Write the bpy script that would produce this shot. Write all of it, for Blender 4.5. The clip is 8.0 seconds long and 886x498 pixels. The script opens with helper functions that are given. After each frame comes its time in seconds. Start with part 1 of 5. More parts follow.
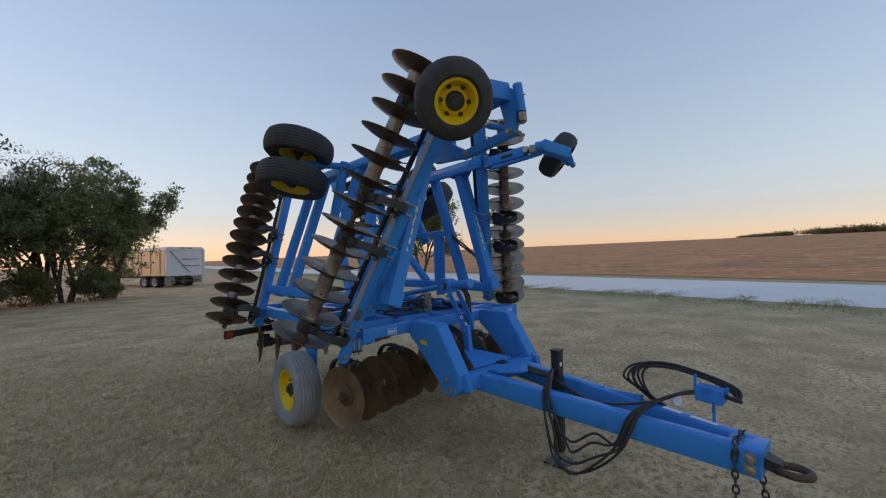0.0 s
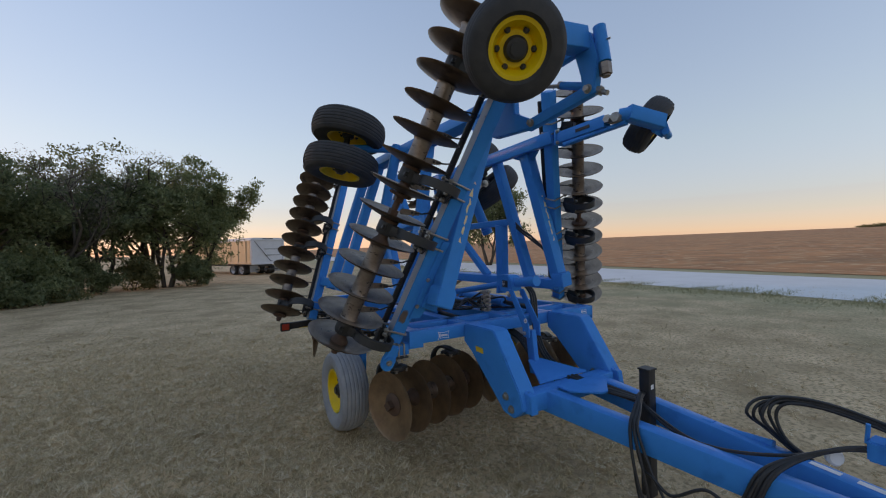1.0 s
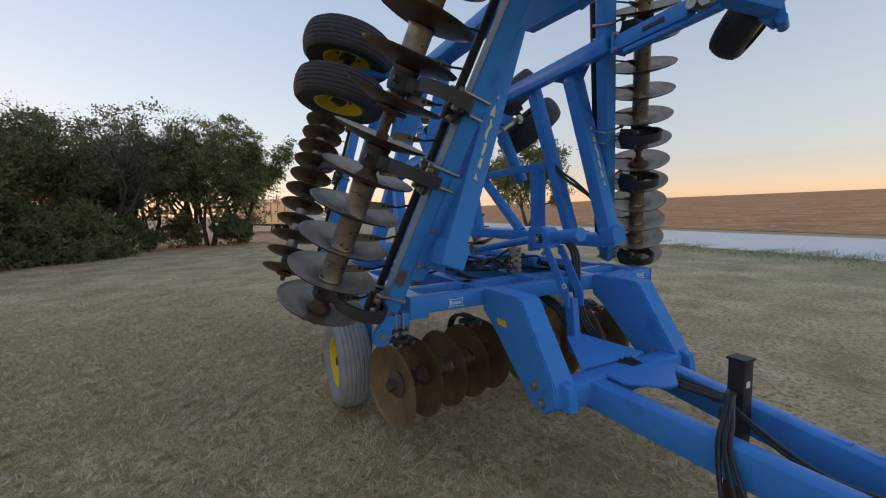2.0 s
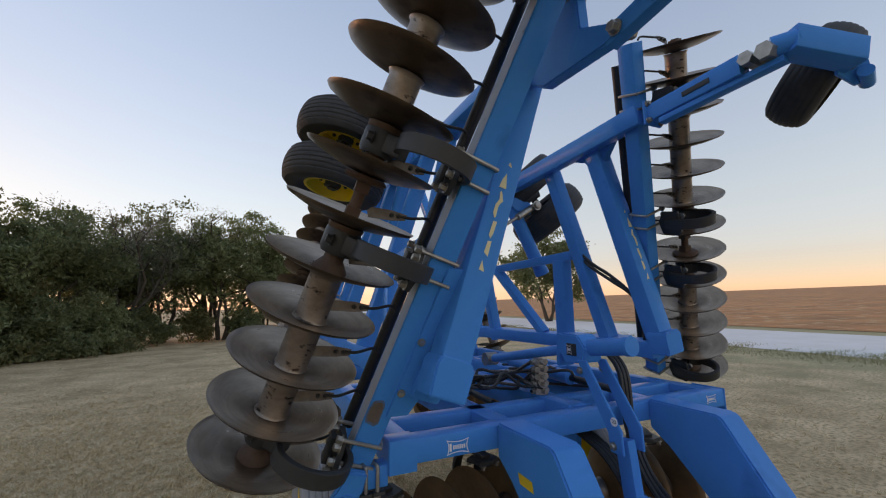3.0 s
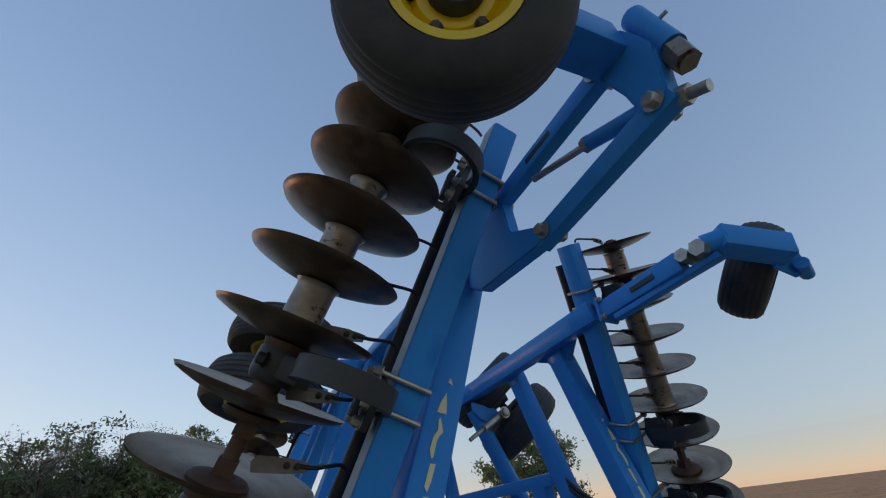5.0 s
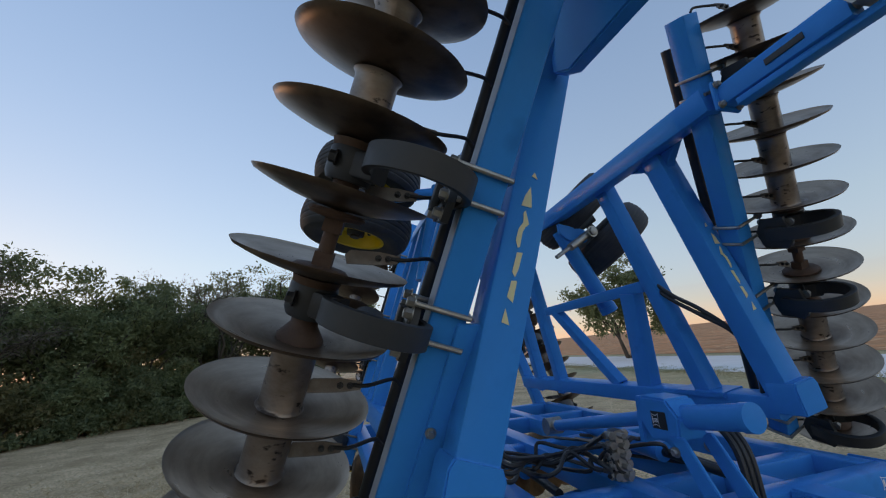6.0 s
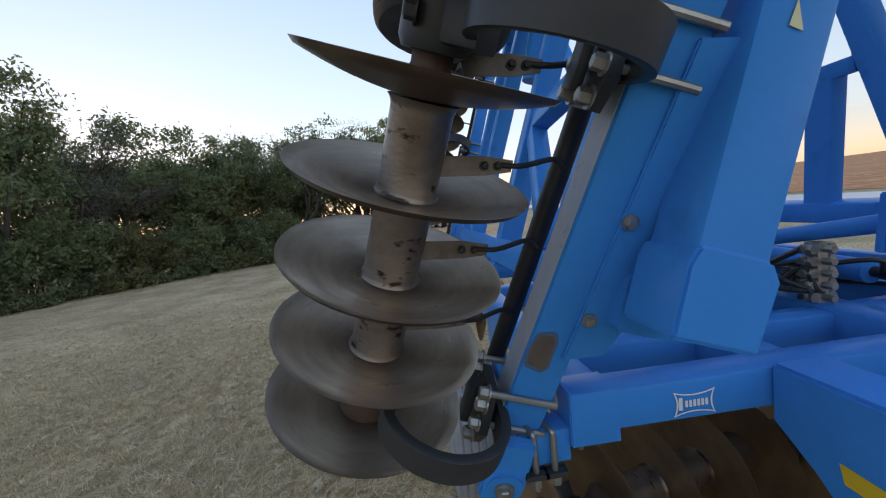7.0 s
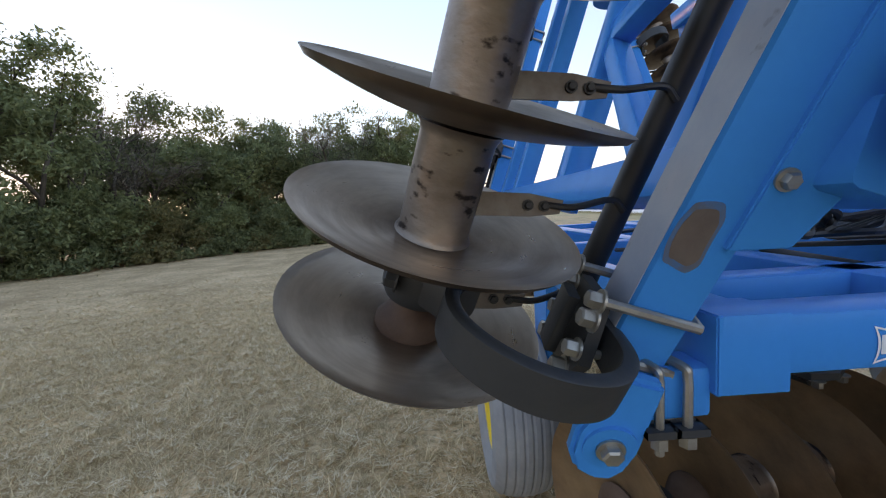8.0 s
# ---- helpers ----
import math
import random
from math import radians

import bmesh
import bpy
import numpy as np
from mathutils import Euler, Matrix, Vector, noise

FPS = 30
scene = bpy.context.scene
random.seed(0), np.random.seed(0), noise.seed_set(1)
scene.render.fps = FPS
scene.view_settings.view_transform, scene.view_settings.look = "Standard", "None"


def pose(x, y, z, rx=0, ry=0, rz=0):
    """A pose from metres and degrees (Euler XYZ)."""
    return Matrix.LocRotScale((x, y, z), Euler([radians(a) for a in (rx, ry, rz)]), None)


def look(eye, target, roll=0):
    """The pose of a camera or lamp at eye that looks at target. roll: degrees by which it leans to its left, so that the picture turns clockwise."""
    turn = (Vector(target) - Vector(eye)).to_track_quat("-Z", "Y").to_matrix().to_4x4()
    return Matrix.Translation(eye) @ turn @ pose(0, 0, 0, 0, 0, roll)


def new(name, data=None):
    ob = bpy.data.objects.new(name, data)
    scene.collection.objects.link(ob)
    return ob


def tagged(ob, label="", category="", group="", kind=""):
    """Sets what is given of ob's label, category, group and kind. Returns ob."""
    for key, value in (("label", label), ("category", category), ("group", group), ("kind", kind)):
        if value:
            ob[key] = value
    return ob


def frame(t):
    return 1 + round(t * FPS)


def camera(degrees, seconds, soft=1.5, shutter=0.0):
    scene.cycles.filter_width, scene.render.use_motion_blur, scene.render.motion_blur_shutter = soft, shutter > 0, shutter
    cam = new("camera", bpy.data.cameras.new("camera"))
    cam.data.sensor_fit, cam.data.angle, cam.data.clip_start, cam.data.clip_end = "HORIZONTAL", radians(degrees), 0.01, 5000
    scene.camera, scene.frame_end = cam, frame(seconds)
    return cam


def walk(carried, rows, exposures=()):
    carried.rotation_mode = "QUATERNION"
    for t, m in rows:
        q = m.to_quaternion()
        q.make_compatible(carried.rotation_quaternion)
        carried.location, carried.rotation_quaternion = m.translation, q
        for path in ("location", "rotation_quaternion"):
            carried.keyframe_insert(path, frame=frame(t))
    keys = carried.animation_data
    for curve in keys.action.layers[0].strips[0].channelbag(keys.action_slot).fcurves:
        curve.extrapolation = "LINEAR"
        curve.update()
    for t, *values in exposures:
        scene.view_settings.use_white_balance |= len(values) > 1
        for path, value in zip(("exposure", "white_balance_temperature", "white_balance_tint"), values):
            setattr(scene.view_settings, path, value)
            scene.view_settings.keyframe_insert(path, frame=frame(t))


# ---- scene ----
# ---------------------------------------------------------------- camera and walk
LENS = 95.5
PATH = [
    (0, -2.816, -3.018, 1.730, -42.02, 1.09, -1.60),
    (0.5, -2.583, -2.882, 1.772, -36.29, 2.09, -1.50),
    (1, -2.413, -2.661, 1.742, -32.39, 0.03, -1.30),
    (1.5, -2.183, -2.387, 1.675, -29.26, -4.13, -1.40),
    (1.7, -2.054, -2.283, 1.639, -27.93, -5.74, -1.50),
    (2.8, -1.585, -1.686, 1.617, -24.23, 3.07, -1.10),
    (3, -1.522, -1.610, 1.659, -24.43, 7.99, -1.00),
    (3.5, -1.373, -1.518, 1.739, -25.84, 20.97, -1.60),
    (4, -1.264, -1.456, 1.805, -29.36, 32.84, -3.20),
    (4.2, -1.265, -1.459, 1.821, -31.39, 36.52, -4.40),
    (5.3, -1.272, -1.455, 1.823, -28.16, 32.54, -6.50),
    (5.5, -1.253, -1.404, 1.804, -25.02, 27.68, -5.80),
    (5.8, -1.207, -1.335, 1.766, -19.22, 19.61, -5.00),
    (6, -1.204, -1.294, 1.725, -15.85, 14.48, -4.80),
    (6.5, -1.254, -1.113, 1.652, -8.81, 2.75, -5.20),
    (7, -1.352, -0.853, 1.582, -4.38, -5.65, -6.10),
    (7.5, -1.399, -0.700, 1.500, -1.67, -4.88, -4.80),
    (8, -1.465, -0.585, 1.317, -1.64, -5.62, -3.10),
]
cam = camera(LENS, 8.0, soft=1.15)


def eye_pose(x, y, z, yaw, pitch, roll):
    return Matrix.Translation((x, y, z)) @ Euler((0, 0, radians(yaw))).to_matrix().to_4x4() @ pose(0, 0, 0, 90 + pitch) @ pose(0, 0, 0, 0, 0, roll)


EXPOSURES = [
    (0.0, 0.05, 8500, 30), (1.0, 0.05, 8500, 30), (1.5, 0.1, 8700, 30), (2.8, 0.3, 9900, 32), (3.0, 0.3, 9800, 32), (3.5, 0.05, 8500, 28),
    (4.0, -0.15, 7800, 24), (5.5, -0.15, 7900, 24), (6.0, 0.05, 8000, 25), (6.5, 0.25, 8100, 26), (7.0, 0.55, 8400, 28), (7.5, 0.80, 8800, 30), (8.0, 0.95, 8700, 30),
]
walk(cam, [(t, eye_pose(*r)) for t, *r in PATH], EXPOSURES)

# ---------------------------------------------------------------- world and sun
SUN_AZ = -36.0  # degrees, clockwise from +Y
SUN_EL = 7.0
world = bpy.data.worlds.new("sky")
scene.world = world
world.use_nodes = True
wn, wl = world.node_tree.nodes, world.node_tree.links
sky = wn.new("ShaderNodeTexSky")
sky.sky_type = "NISHITA"
sky.sun_disc = False
sky.sun_elevation = radians(SUN_EL)
sky.sun_rotation = radians(SUN_AZ)
sky.altitude = 400
sky.air_density, sky.dust_density, sky.ozone_density = 1.1, 0.12, 3.0
grey = wn.new("ShaderNodeRGBToBW")
wl.new(sky.outputs[0], grey.inputs[0])
level = wn.new("ShaderNodeMath")
level.operation = "POWER"
level.inputs[1].default_value = -0.50
wl.new(grey.outputs[0], level.inputs[0])
even = wn.new("ShaderNodeVectorMath")
even.operation = "SCALE"
wl.new(sky.outputs[0], even.inputs[0])
wl.new(level.outputs[0], even.inputs["Scale"])
tone = wn.new("ShaderNodeHueSaturation")
tone.inputs["Hue"].default_value = 0.488
tone.inputs["Saturation"].default_value = 0.84
wl.new(even.outputs[0], tone.inputs["Color"])
# dusk tint: rose near the horizon, deeper blue overhead
where, split, ramp, dusk = (wn.new("ShaderNode" + k) for k in ("TexCoord", "SeparateXYZ", "ValToRGB", "Mix"))
wl.new(where.outputs["Generated"], split.inputs[0])
wl.new(split.outputs[2], ramp.inputs[0])
ramp.color_ramp.elements[0].position, ramp.color_ramp.elements[0].color = 0.0, (1.06, 0.95, 1.16, 1)
ramp.color_ramp.elements[1].position, ramp.color_ramp.elements[1].color = 0.75, (0.76, 0.86, 0.98, 1)
mid = ramp.color_ramp.elements.new(0.22)
mid.color = (1.03, 0.99, 1.02, 1)
dusk.data_type, dusk.blend_type = "RGBA", "MULTIPLY"
dusk.inputs[0].default_value = 1.0
wl.new(tone.outputs[0], dusk.inputs[6])
wl.new(ramp.outputs[0], dusk.inputs[7])
wl.new(dusk.outputs[2], wn["Background"].inputs[0])
wn["Background"].inputs[1].default_value = 0.38
sun = new("sun", bpy.data.lights.new("sun", "SUN"))
sun.data.energy, sun.data.angle, sun.data.color = 0.9, radians(0.6), (1.0, 0.62, 0.34)
s_dir = Vector((math.sin(radians(SUN_AZ)) * math.cos(radians(SUN_EL)), math.cos(radians(SUN_AZ)) * math.cos(radians(SUN_EL)), math.sin(radians(SUN_EL))))
sun.matrix_world = look(s_dir * 100, (0, 0, 0))


# ---------------------------------------------------------------- materials
def material(name, base, rough=0.6, metal=0.0, second=None, scale=6.0, amount=0.5, bump=0.0, bump_scale=60.0, coat=0.0, third=None, third_at=0.62, third_scale=3.0, coords="Object", stretch=(1, 1, 1), detail=6.0, rough2=None, soft=0.07, gloss=0.5):
    m = bpy.data.materials.new(name)
    m.use_nodes = True
    nt = m.node_tree
    n, l = nt.nodes, nt.links
    b = n["Principled BSDF"]
    b.inputs["Base Color"].default_value = (*base, 1)
    b.inputs["Roughness"].default_value = rough
    b.inputs["Metallic"].default_value = metal
    b.inputs["Specular IOR Level"].default_value = gloss
    if coat:
        b.inputs["Coat Weight"].default_value = coat
        b.inputs["Coat Roughness"].default_value = 0.15
    tc = n.new("ShaderNodeTexCoord")
    mp = n.new("ShaderNodeMapping")
    mp.inputs["Scale"].default_value = stretch
    l.new(tc.outputs[coords], mp.inputs[0])
    col = None
    if second:
        t1 = n.new("ShaderNodeTexNoise")
        t1.inputs["Scale"].default_value, t1.inputs["Detail"].default_value, t1.inputs["Roughness"].default_value = scale, detail, 0.65
        l.new(mp.outputs[0], t1.inputs[0])
        r = n.new("ShaderNodeMapRange")
        r.inputs[1].default_value, r.inputs[2].default_value, r.inputs[4].default_value = 0.5 - 0.25 / max(amount, 0.05) * 0.5, 0.5 + 0.25 / max(amount, 0.05) * 0.5, 1.0
        l.new(t1.outputs[0], r.inputs[0])
        mix = n.new("ShaderNodeMix")
        mix.data_type = "RGBA"
        mix.inputs[6].default_value, mix.inputs[7].default_value = (*base, 1), (*second, 1)
        l.new(r.outputs[0], mix.inputs[0])
        col = mix.outputs[2]
        if rough2 is not None:
            rr = n.new("ShaderNodeMapRange")
            rr.inputs[3].default_value, rr.inputs[4].default_value = rough, rough2
            l.new(r.outputs[0], rr.inputs[0])
            l.new(rr.outputs[0], b.inputs["Roughness"])
    if third:
        t2 = n.new("ShaderNodeTexNoise")
        t2.inputs["Scale"].default_value, t2.inputs["Detail"].default_value = third_scale, 8
        l.new(mp.outputs[0], t2.inputs[0])
        r2 = n.new("ShaderNodeMapRange")
        r2.inputs[1].default_value, r2.inputs[2].default_value = third_at, third_at + soft
        l.new(t2.outputs[0], r2.inputs[0])
        mx = n.new("ShaderNodeMix")
        mx.data_type = "RGBA"
        l.new(r2.outputs[0], mx.inputs[0])
        if col:
            l.new(col, mx.inputs[6])
        else:
            mx.inputs[6].default_value = (*base, 1)
        mx.inputs[7].default_value = (*third, 1)
        col = mx.outputs[2]
    if col:
        l.new(col, b.inputs["Base Color"])
    if bump:
        t3 = n.new("ShaderNodeTexNoise")
        t3.inputs["Scale"].default_value, t3.inputs["Detail"].default_value = bump_scale, 4
        l.new(mp.outputs[0], t3.inputs[0])
        bp = n.new("ShaderNodeBump")
        bp.inputs["Strength"].default_value, bp.inputs["Distance"].default_value = bump, 0.01
        l.new(t3.outputs[0], bp.inputs["Height"])
        l.new(bp.outputs[0], b.inputs["Normal"])
    return m


BLUE = material("blue_paint", (0.0, 0.235, 0.61), 0.30, 0.0, (0.0, 0.265, 0.69), 2.5, 0.6, 0.03, 30, third=(0.0, 0.15, 0.44), third_at=0.60, third_scale=5.0, soft=0.2, gloss=0.10)
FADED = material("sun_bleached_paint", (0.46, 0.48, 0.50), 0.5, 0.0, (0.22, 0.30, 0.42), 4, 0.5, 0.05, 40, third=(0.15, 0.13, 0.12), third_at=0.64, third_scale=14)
DISC = material("worn_disc_steel", (0.47, 0.335, 0.23), 0.32, 0.8, (0.59, 0.445, 0.325), 4.0, 0.5, 0.04, 45, third=(0.38, 0.28, 0.20), third_at=0.50, third_scale=5, rough2=0.44, soft=0.3)


def turned_steel(m, amount):
    """Concentric wear: highlights that fan out from the hub."""
    n, l = m.node_tree.nodes, m.node_tree.links
    t = n.new("ShaderNodeTangent")
    t.direction_type, t.axis = "RADIAL", "Z"
    b = n["Principled BSDF"]
    b.inputs["Anisotropic"].default_value = amount
    l.new(t.outputs[0], b.inputs["Tangent"])
    # rust that keeps to the hub, with a ragged border
    tc, sep, ln = n.new("ShaderNodeTexCoord"), n.new("ShaderNodeVectorMath"), n.new("ShaderNodeVectorMath")
    sep.operation, ln.operation = "MULTIPLY", "LENGTH"
    sep.inputs[1].default_value = (1, 1, 0)
    l.new(tc.outputs["Object"], sep.inputs[0])
    l.new(sep.outputs[0], ln.inputs[0])
    ns = n.new("ShaderNodeTexNoise")
    ns.inputs["Scale"].default_value, ns.inputs["Detail"].default_value = 9.0, 6.0
    l.new(tc.outputs["Object"], ns.inputs[0])
    ad = n.new("ShaderNodeMath")
    ad.operation, ad.inputs[1].default_value = "MULTIPLY_ADD", 0.11
    l.new(ns.outputs[0], ad.inputs[0])
    l.new(ln.outputs["Value"], ad.inputs[2])
    rg = n.new("ShaderNodeMapRange")
    rg.inputs[1].default_value, rg.inputs[2].default_value, rg.inputs[3].default_value, rg.inputs[4].default_value = 0.11, 0.20, 0.85, 0.0
    l.new(ad.outputs[0], rg.inputs[0])
    mx = n.new("ShaderNodeMix")
    mx.data_type = "RGBA"
    old = b.inputs["Base Color"].links[0].from_socket
    l.new(old, mx.inputs[6])
    mx.inputs[7].default_value = (0.17, 0.115, 0.085, 1)
    l.new(rg.outputs[0], mx.inputs[0])
    # scratches and dried soil that run round with the turning
    gr, cb, st, vr, m2, sep2 = (n.new("ShaderNode" + k) for k in ("TexGradient", "CombineXYZ", "TexNoise", "MapRange", "Mix", "Math"))
    gr.gradient_type = "RADIAL"
    l.new(tc.outputs["Object"], gr.inputs[0])
    sep2.operation, sep2.inputs[1].default_value = "MULTIPLY", 5.0
    l.new(ln.outputs["Value"], sep2.inputs[0])
    l.new(gr.outputs["Fac"], cb.inputs[0])
    l.new(sep2.outputs[0], cb.inputs[1])
    info = n.new("ShaderNodeObjectInfo")
    l.new(info.outputs["Random"], cb.inputs[2])
    st.inputs["Scale"].default_value, st.inputs["Detail"].default_value, st.inputs["Roughness"].default_value = 6.0, 8.0, 0.7
    l.new(cb.outputs[0], st.inputs[0])
    vr.inputs[1].default_value, vr.inputs[2].default_value, vr.inputs[3].default_value, vr.inputs[4].default_value = 0.34, 0.68, 0.82, 1.08
    l.new(st.outputs[0], vr.inputs[0])
    m2.data_type, m2.blend_type = "RGBA", "MULTIPLY"
    m2.inputs[0].default_value = 1.0
    l.new(mx.outputs[2], m2.inputs[6])
    l.new(vr.outputs[0], m2.inputs[7])
    l.new(m2.outputs[2], b.inputs["Base Color"])
    vr2 = n.new("ShaderNodeMapRange")
    vr2.inputs[1].default_value, vr2.inputs[2].default_value, vr2.inputs[3].default_value, vr2.inputs[4].default_value = 0.35, 0.65, 0.40, 0.27
    l.new(st.outputs[0], vr2.inputs[0])
    l.new(vr2.outputs[0], b.inputs["Roughness"])


turned_steel(DISC, 0.8)
# rusty backs, darkened further for the shade under each blade
DISC_BACK = material("rusted_shaded_disc_back", (0.105, 0.07, 0.05), 0.38, 0.7, (0.18, 0.125, 0.09), 6.0, 0.6, 0.06, 40, third=(0.05, 0.033, 0.026), third_at=0.52, third_scale=9, soft=0.2)
DISC_TAN = material("rusty_disc_steel", (0.44, 0.275, 0.155), 0.42, 0.6, (0.17, 0.105, 0.065), 5.0, 0.6, 0.08, 40)
SPOOL = material("scuffed_cast_spool", (0.35, 0.285, 0.24), 0.38, 0.75, (0.19, 0.135, 0.10), 5, 0.8, 0.12, 45, third=(0.05, 0.034, 0.027), third_at=0.60, third_scale=24, stretch=(1, 1, 1.9), soft=0.07)
SCUFF = material("scuffed_blue_paint", (0.03, 0.15, 0.33), 0.5, 0.0, (0.12, 0.11, 0.11), 30, 0.6, 0.06, 90, soft=0.2)
BARE = material("bare_rusty_steel", (0.13, 0.095, 0.08), 0.6, 0.3, (0.20, 0.15, 0.12), 14, 0.6, 0.1, 60, soft=0.2)
RUST = material("rusted_iron", (0.085, 0.045, 0.03), 0.7, 0.2, (0.15, 0.085, 0.055), 12, 0.6, 0.2, 60)
IRON = material("dark_grey_spring_steel", (0.034, 0.036, 0.039), 0.5, 0.2, (0.055, 0.054, 0.052), 9, 0.5, 0.08, 40)
BLACK = material("black_paint", (0.012, 0.012, 0.014), 0.5, 0.0, (0.03, 0.028, 0.026), 8, 0.4, 0.05, 50)
ZINC = material("dull_zinc_plate", (0.48, 0.46, 0.42), 0.42, 0.85, (0.30, 0.27, 0.23), 20, 0.5, 0.05, 80)
SCRAPER = material("worn_scraper_steel", (0.20, 0.18, 0.16), 0.45, 0.7, (0.11, 0.085, 0.07), 18, 0.6, 0.08, 60)
TYRE = material("dusty_tyre_rubber", (0.024, 0.025, 0.027), 0.7, 0.0, (0.055, 0.053, 0.052), 7, 0.6, 0.08, 70)
TYRE_GREY = material("grey_weathered_tyre", (0.24, 0.245, 0.255), 0.85, 0.0, (0.33, 0.33, 0.33), 9, 0.6, 0.08, 70)
YELLOW = material("yellow_rim_paint", (0.92, 0.62, 0.015), 0.4, 0.0, (0.80, 0.52, 0.012), 8, 0.5, 0.03, 40)
DECAL_Y = material("yellow_decal", (0.82, 0.50, 0.03), 0.45)
DECAL_W = material("white_decal", (0.80, 0.80, 0.78), 0.5)
DECAL_P = material("worn_cream_lettering", (0.75, 0.66, 0.36), 0.55)
HOSE = material("black_hose_rubber", (0.014, 0.014, 0.015), 0.45, 0.0, (0.035, 0.034, 0.033), 12, 0.4, 0.04, 90)
RED = material("red_lamp_lens", (0.55, 0.06, 0.03), 0.25)
BARK = material("tree_bark", (0.055, 0.042, 0.032), 0.9, 0.0, (0.10, 0.08, 0.06), 5, 0.6, 0.5, 25, stretch=(1, 1, 0.3))


# ---------------------------------------------------------------- mesh helpers
def part(name, bm, mat, parent=None, label="", smooth=40):
    me = bpy.data.meshes.new(name)
    bmesh.ops.recalc_face_normals(bm, faces=bm.faces)
    bm.to_mesh(me)
    bm.free()
    me.materials.append(mat)
    ob = new(name, me)
    if parent:
        ob.parent = parent
    if smooth:
        me.set_sharp_from_angle(angle=radians(smooth))
    else:
        me.polygons.foreach_set("use_smooth", [False] * len(me.polygons))
    if label:
        ob["label"] = label
    return ob


def thing(name, label, category, group="", kind=""):
    return tagged(new(name), label, category, group, kind)


def soft(face):
    face.smooth = True
    return face


def axes(p, q, up):
    z = (Vector(q) - Vector(p))
    length = z.length
    z = z / length
    y = Vector(up)
    y = y - z * y.dot(z)
    y.normalize()
    x = y.cross(z)
    return x, y, z, length


def add_beam(bm, p, q, w, h, up=(0, 0, 1), r=0.012, seg=2):
    """A square tube with rounded edges from p to q; w across, h along up."""
    x, y, z, length = axes(p, q, up)
    ring = []
    for cx, cy, a0 in ((1, 1, 0), (-1, 1, 90), (-1, -1, 180), (1, -1, 270)):
        for k in range(seg + 1):
            a = radians(a0 + 90 * k / seg)
            ring.append((cx * (w / 2 - r) + r * math.cos(a), cy * (h / 2 - r) + r * math.sin(a)))
    p, q = Vector(p), Vector(q)
    lo = [bm.verts.new(p + x * u + y * v) for u, v in ring]
    hi = [bm.verts.new(q + x * u + y * v) for u, v in ring]
    n = len(ring)
    for i in range(n):
        f = bm.faces.new((lo[i], lo[(i + 1) % n], hi[(i + 1) % n], hi[i]))
        f.smooth = i % (seg + 1) != seg
    bm.faces.new(lo[::-1])
    bm.faces.new(hi)
    return bm


def beam(p, q, w, h, up=(0, 0, 1), r=0.012):
    return add_beam(bmesh.new(), p, q, w, h, up, r)


def add_rod(bm, p, q, r, seg=16, r2=None):
    up = (0, 0, 1) if abs((Vector(q) - Vector(p)).normalized().z) < 0.9 else (0, 1, 0)
    x, y, z, length = axes(p, q, up)
    p, q = Vector(p), Vector(q)
    r2 = r if r2 is None else r2
    c = [(math.cos(2 * math.pi * i / seg), math.sin(2 * math.pi * i / seg)) for i in range(seg)]
    lo = [bm.verts.new(p + x * u * r + y * v * r) for u, v in c]
    hi = [bm.verts.new(q + x * u * r2 + y * v * r2) for u, v in c]
    for i in range(seg):
        soft(bm.faces.new((lo[i], lo[(i + 1) % seg], hi[(i + 1) % seg], hi[i])))
    bm.faces.new(lo[::-1])
    bm.faces.new(hi)
    return bm


def rod(p, q, r, seg=16, r2=None):
    return add_rod(bmesh.new(), p, q, r, seg, r2)


def smooth_path(points, per=8):
    """Catmull-Rom through the points."""
    pts = [Vector(p) for p in points]
    pts = [2 * pts[0] - pts[1]] + pts + [2 * pts[-1] - pts[-2]]
    out = []
    for i in range(1, len(pts) - 2):
        a, b, c, d = pts[i - 1 : i + 3]
        for k in range(per):
            t = k / per
            out.append(0.5 * ((2 * b) + (c - a) * t + (2 * a - 5 * b + 4 * c - d) * t * t + (3 * b - a - 3 * c + d) * t ** 3))
    out.append(pts[-2])
    return out


def add_pipe(bm, pts, r, seg=8):
    prev = None
    up = Vector((0.13, 0.31, 0.94))
    for i, p in enumerate(pts):
        t = (pts[min(i + 1, len(pts) - 1)] - pts[max(i - 1, 0)])
        if t.length < 1e-9:
            continue
        t.normalize()
        y = up - t * up.dot(t)
        if y.length < 0.05:
            y = Vector((1, 0, 0)) - t * t.x
        y.normalize()
        up = y
        x = y.cross(t)
        ring = [bm.verts.new(p + x * (r * math.cos(2 * math.pi * k / seg)) + y * (r * math.sin(2 * math.pi * k / seg))) for k in range(seg)]
        if prev:
            for k in range(seg):
                soft(bm.faces.new((prev[k], prev[(k + 1) % seg], ring[(k + 1) % seg], ring[k])))
        else:
            bm.faces.new(ring[::-1])
        prev = ring
    bm.faces.new(prev)
    return bm


def pipe(points, r, seg=8, per=8):
    return add_pipe(bmesh.new(), smooth_path(points, per), r, seg)


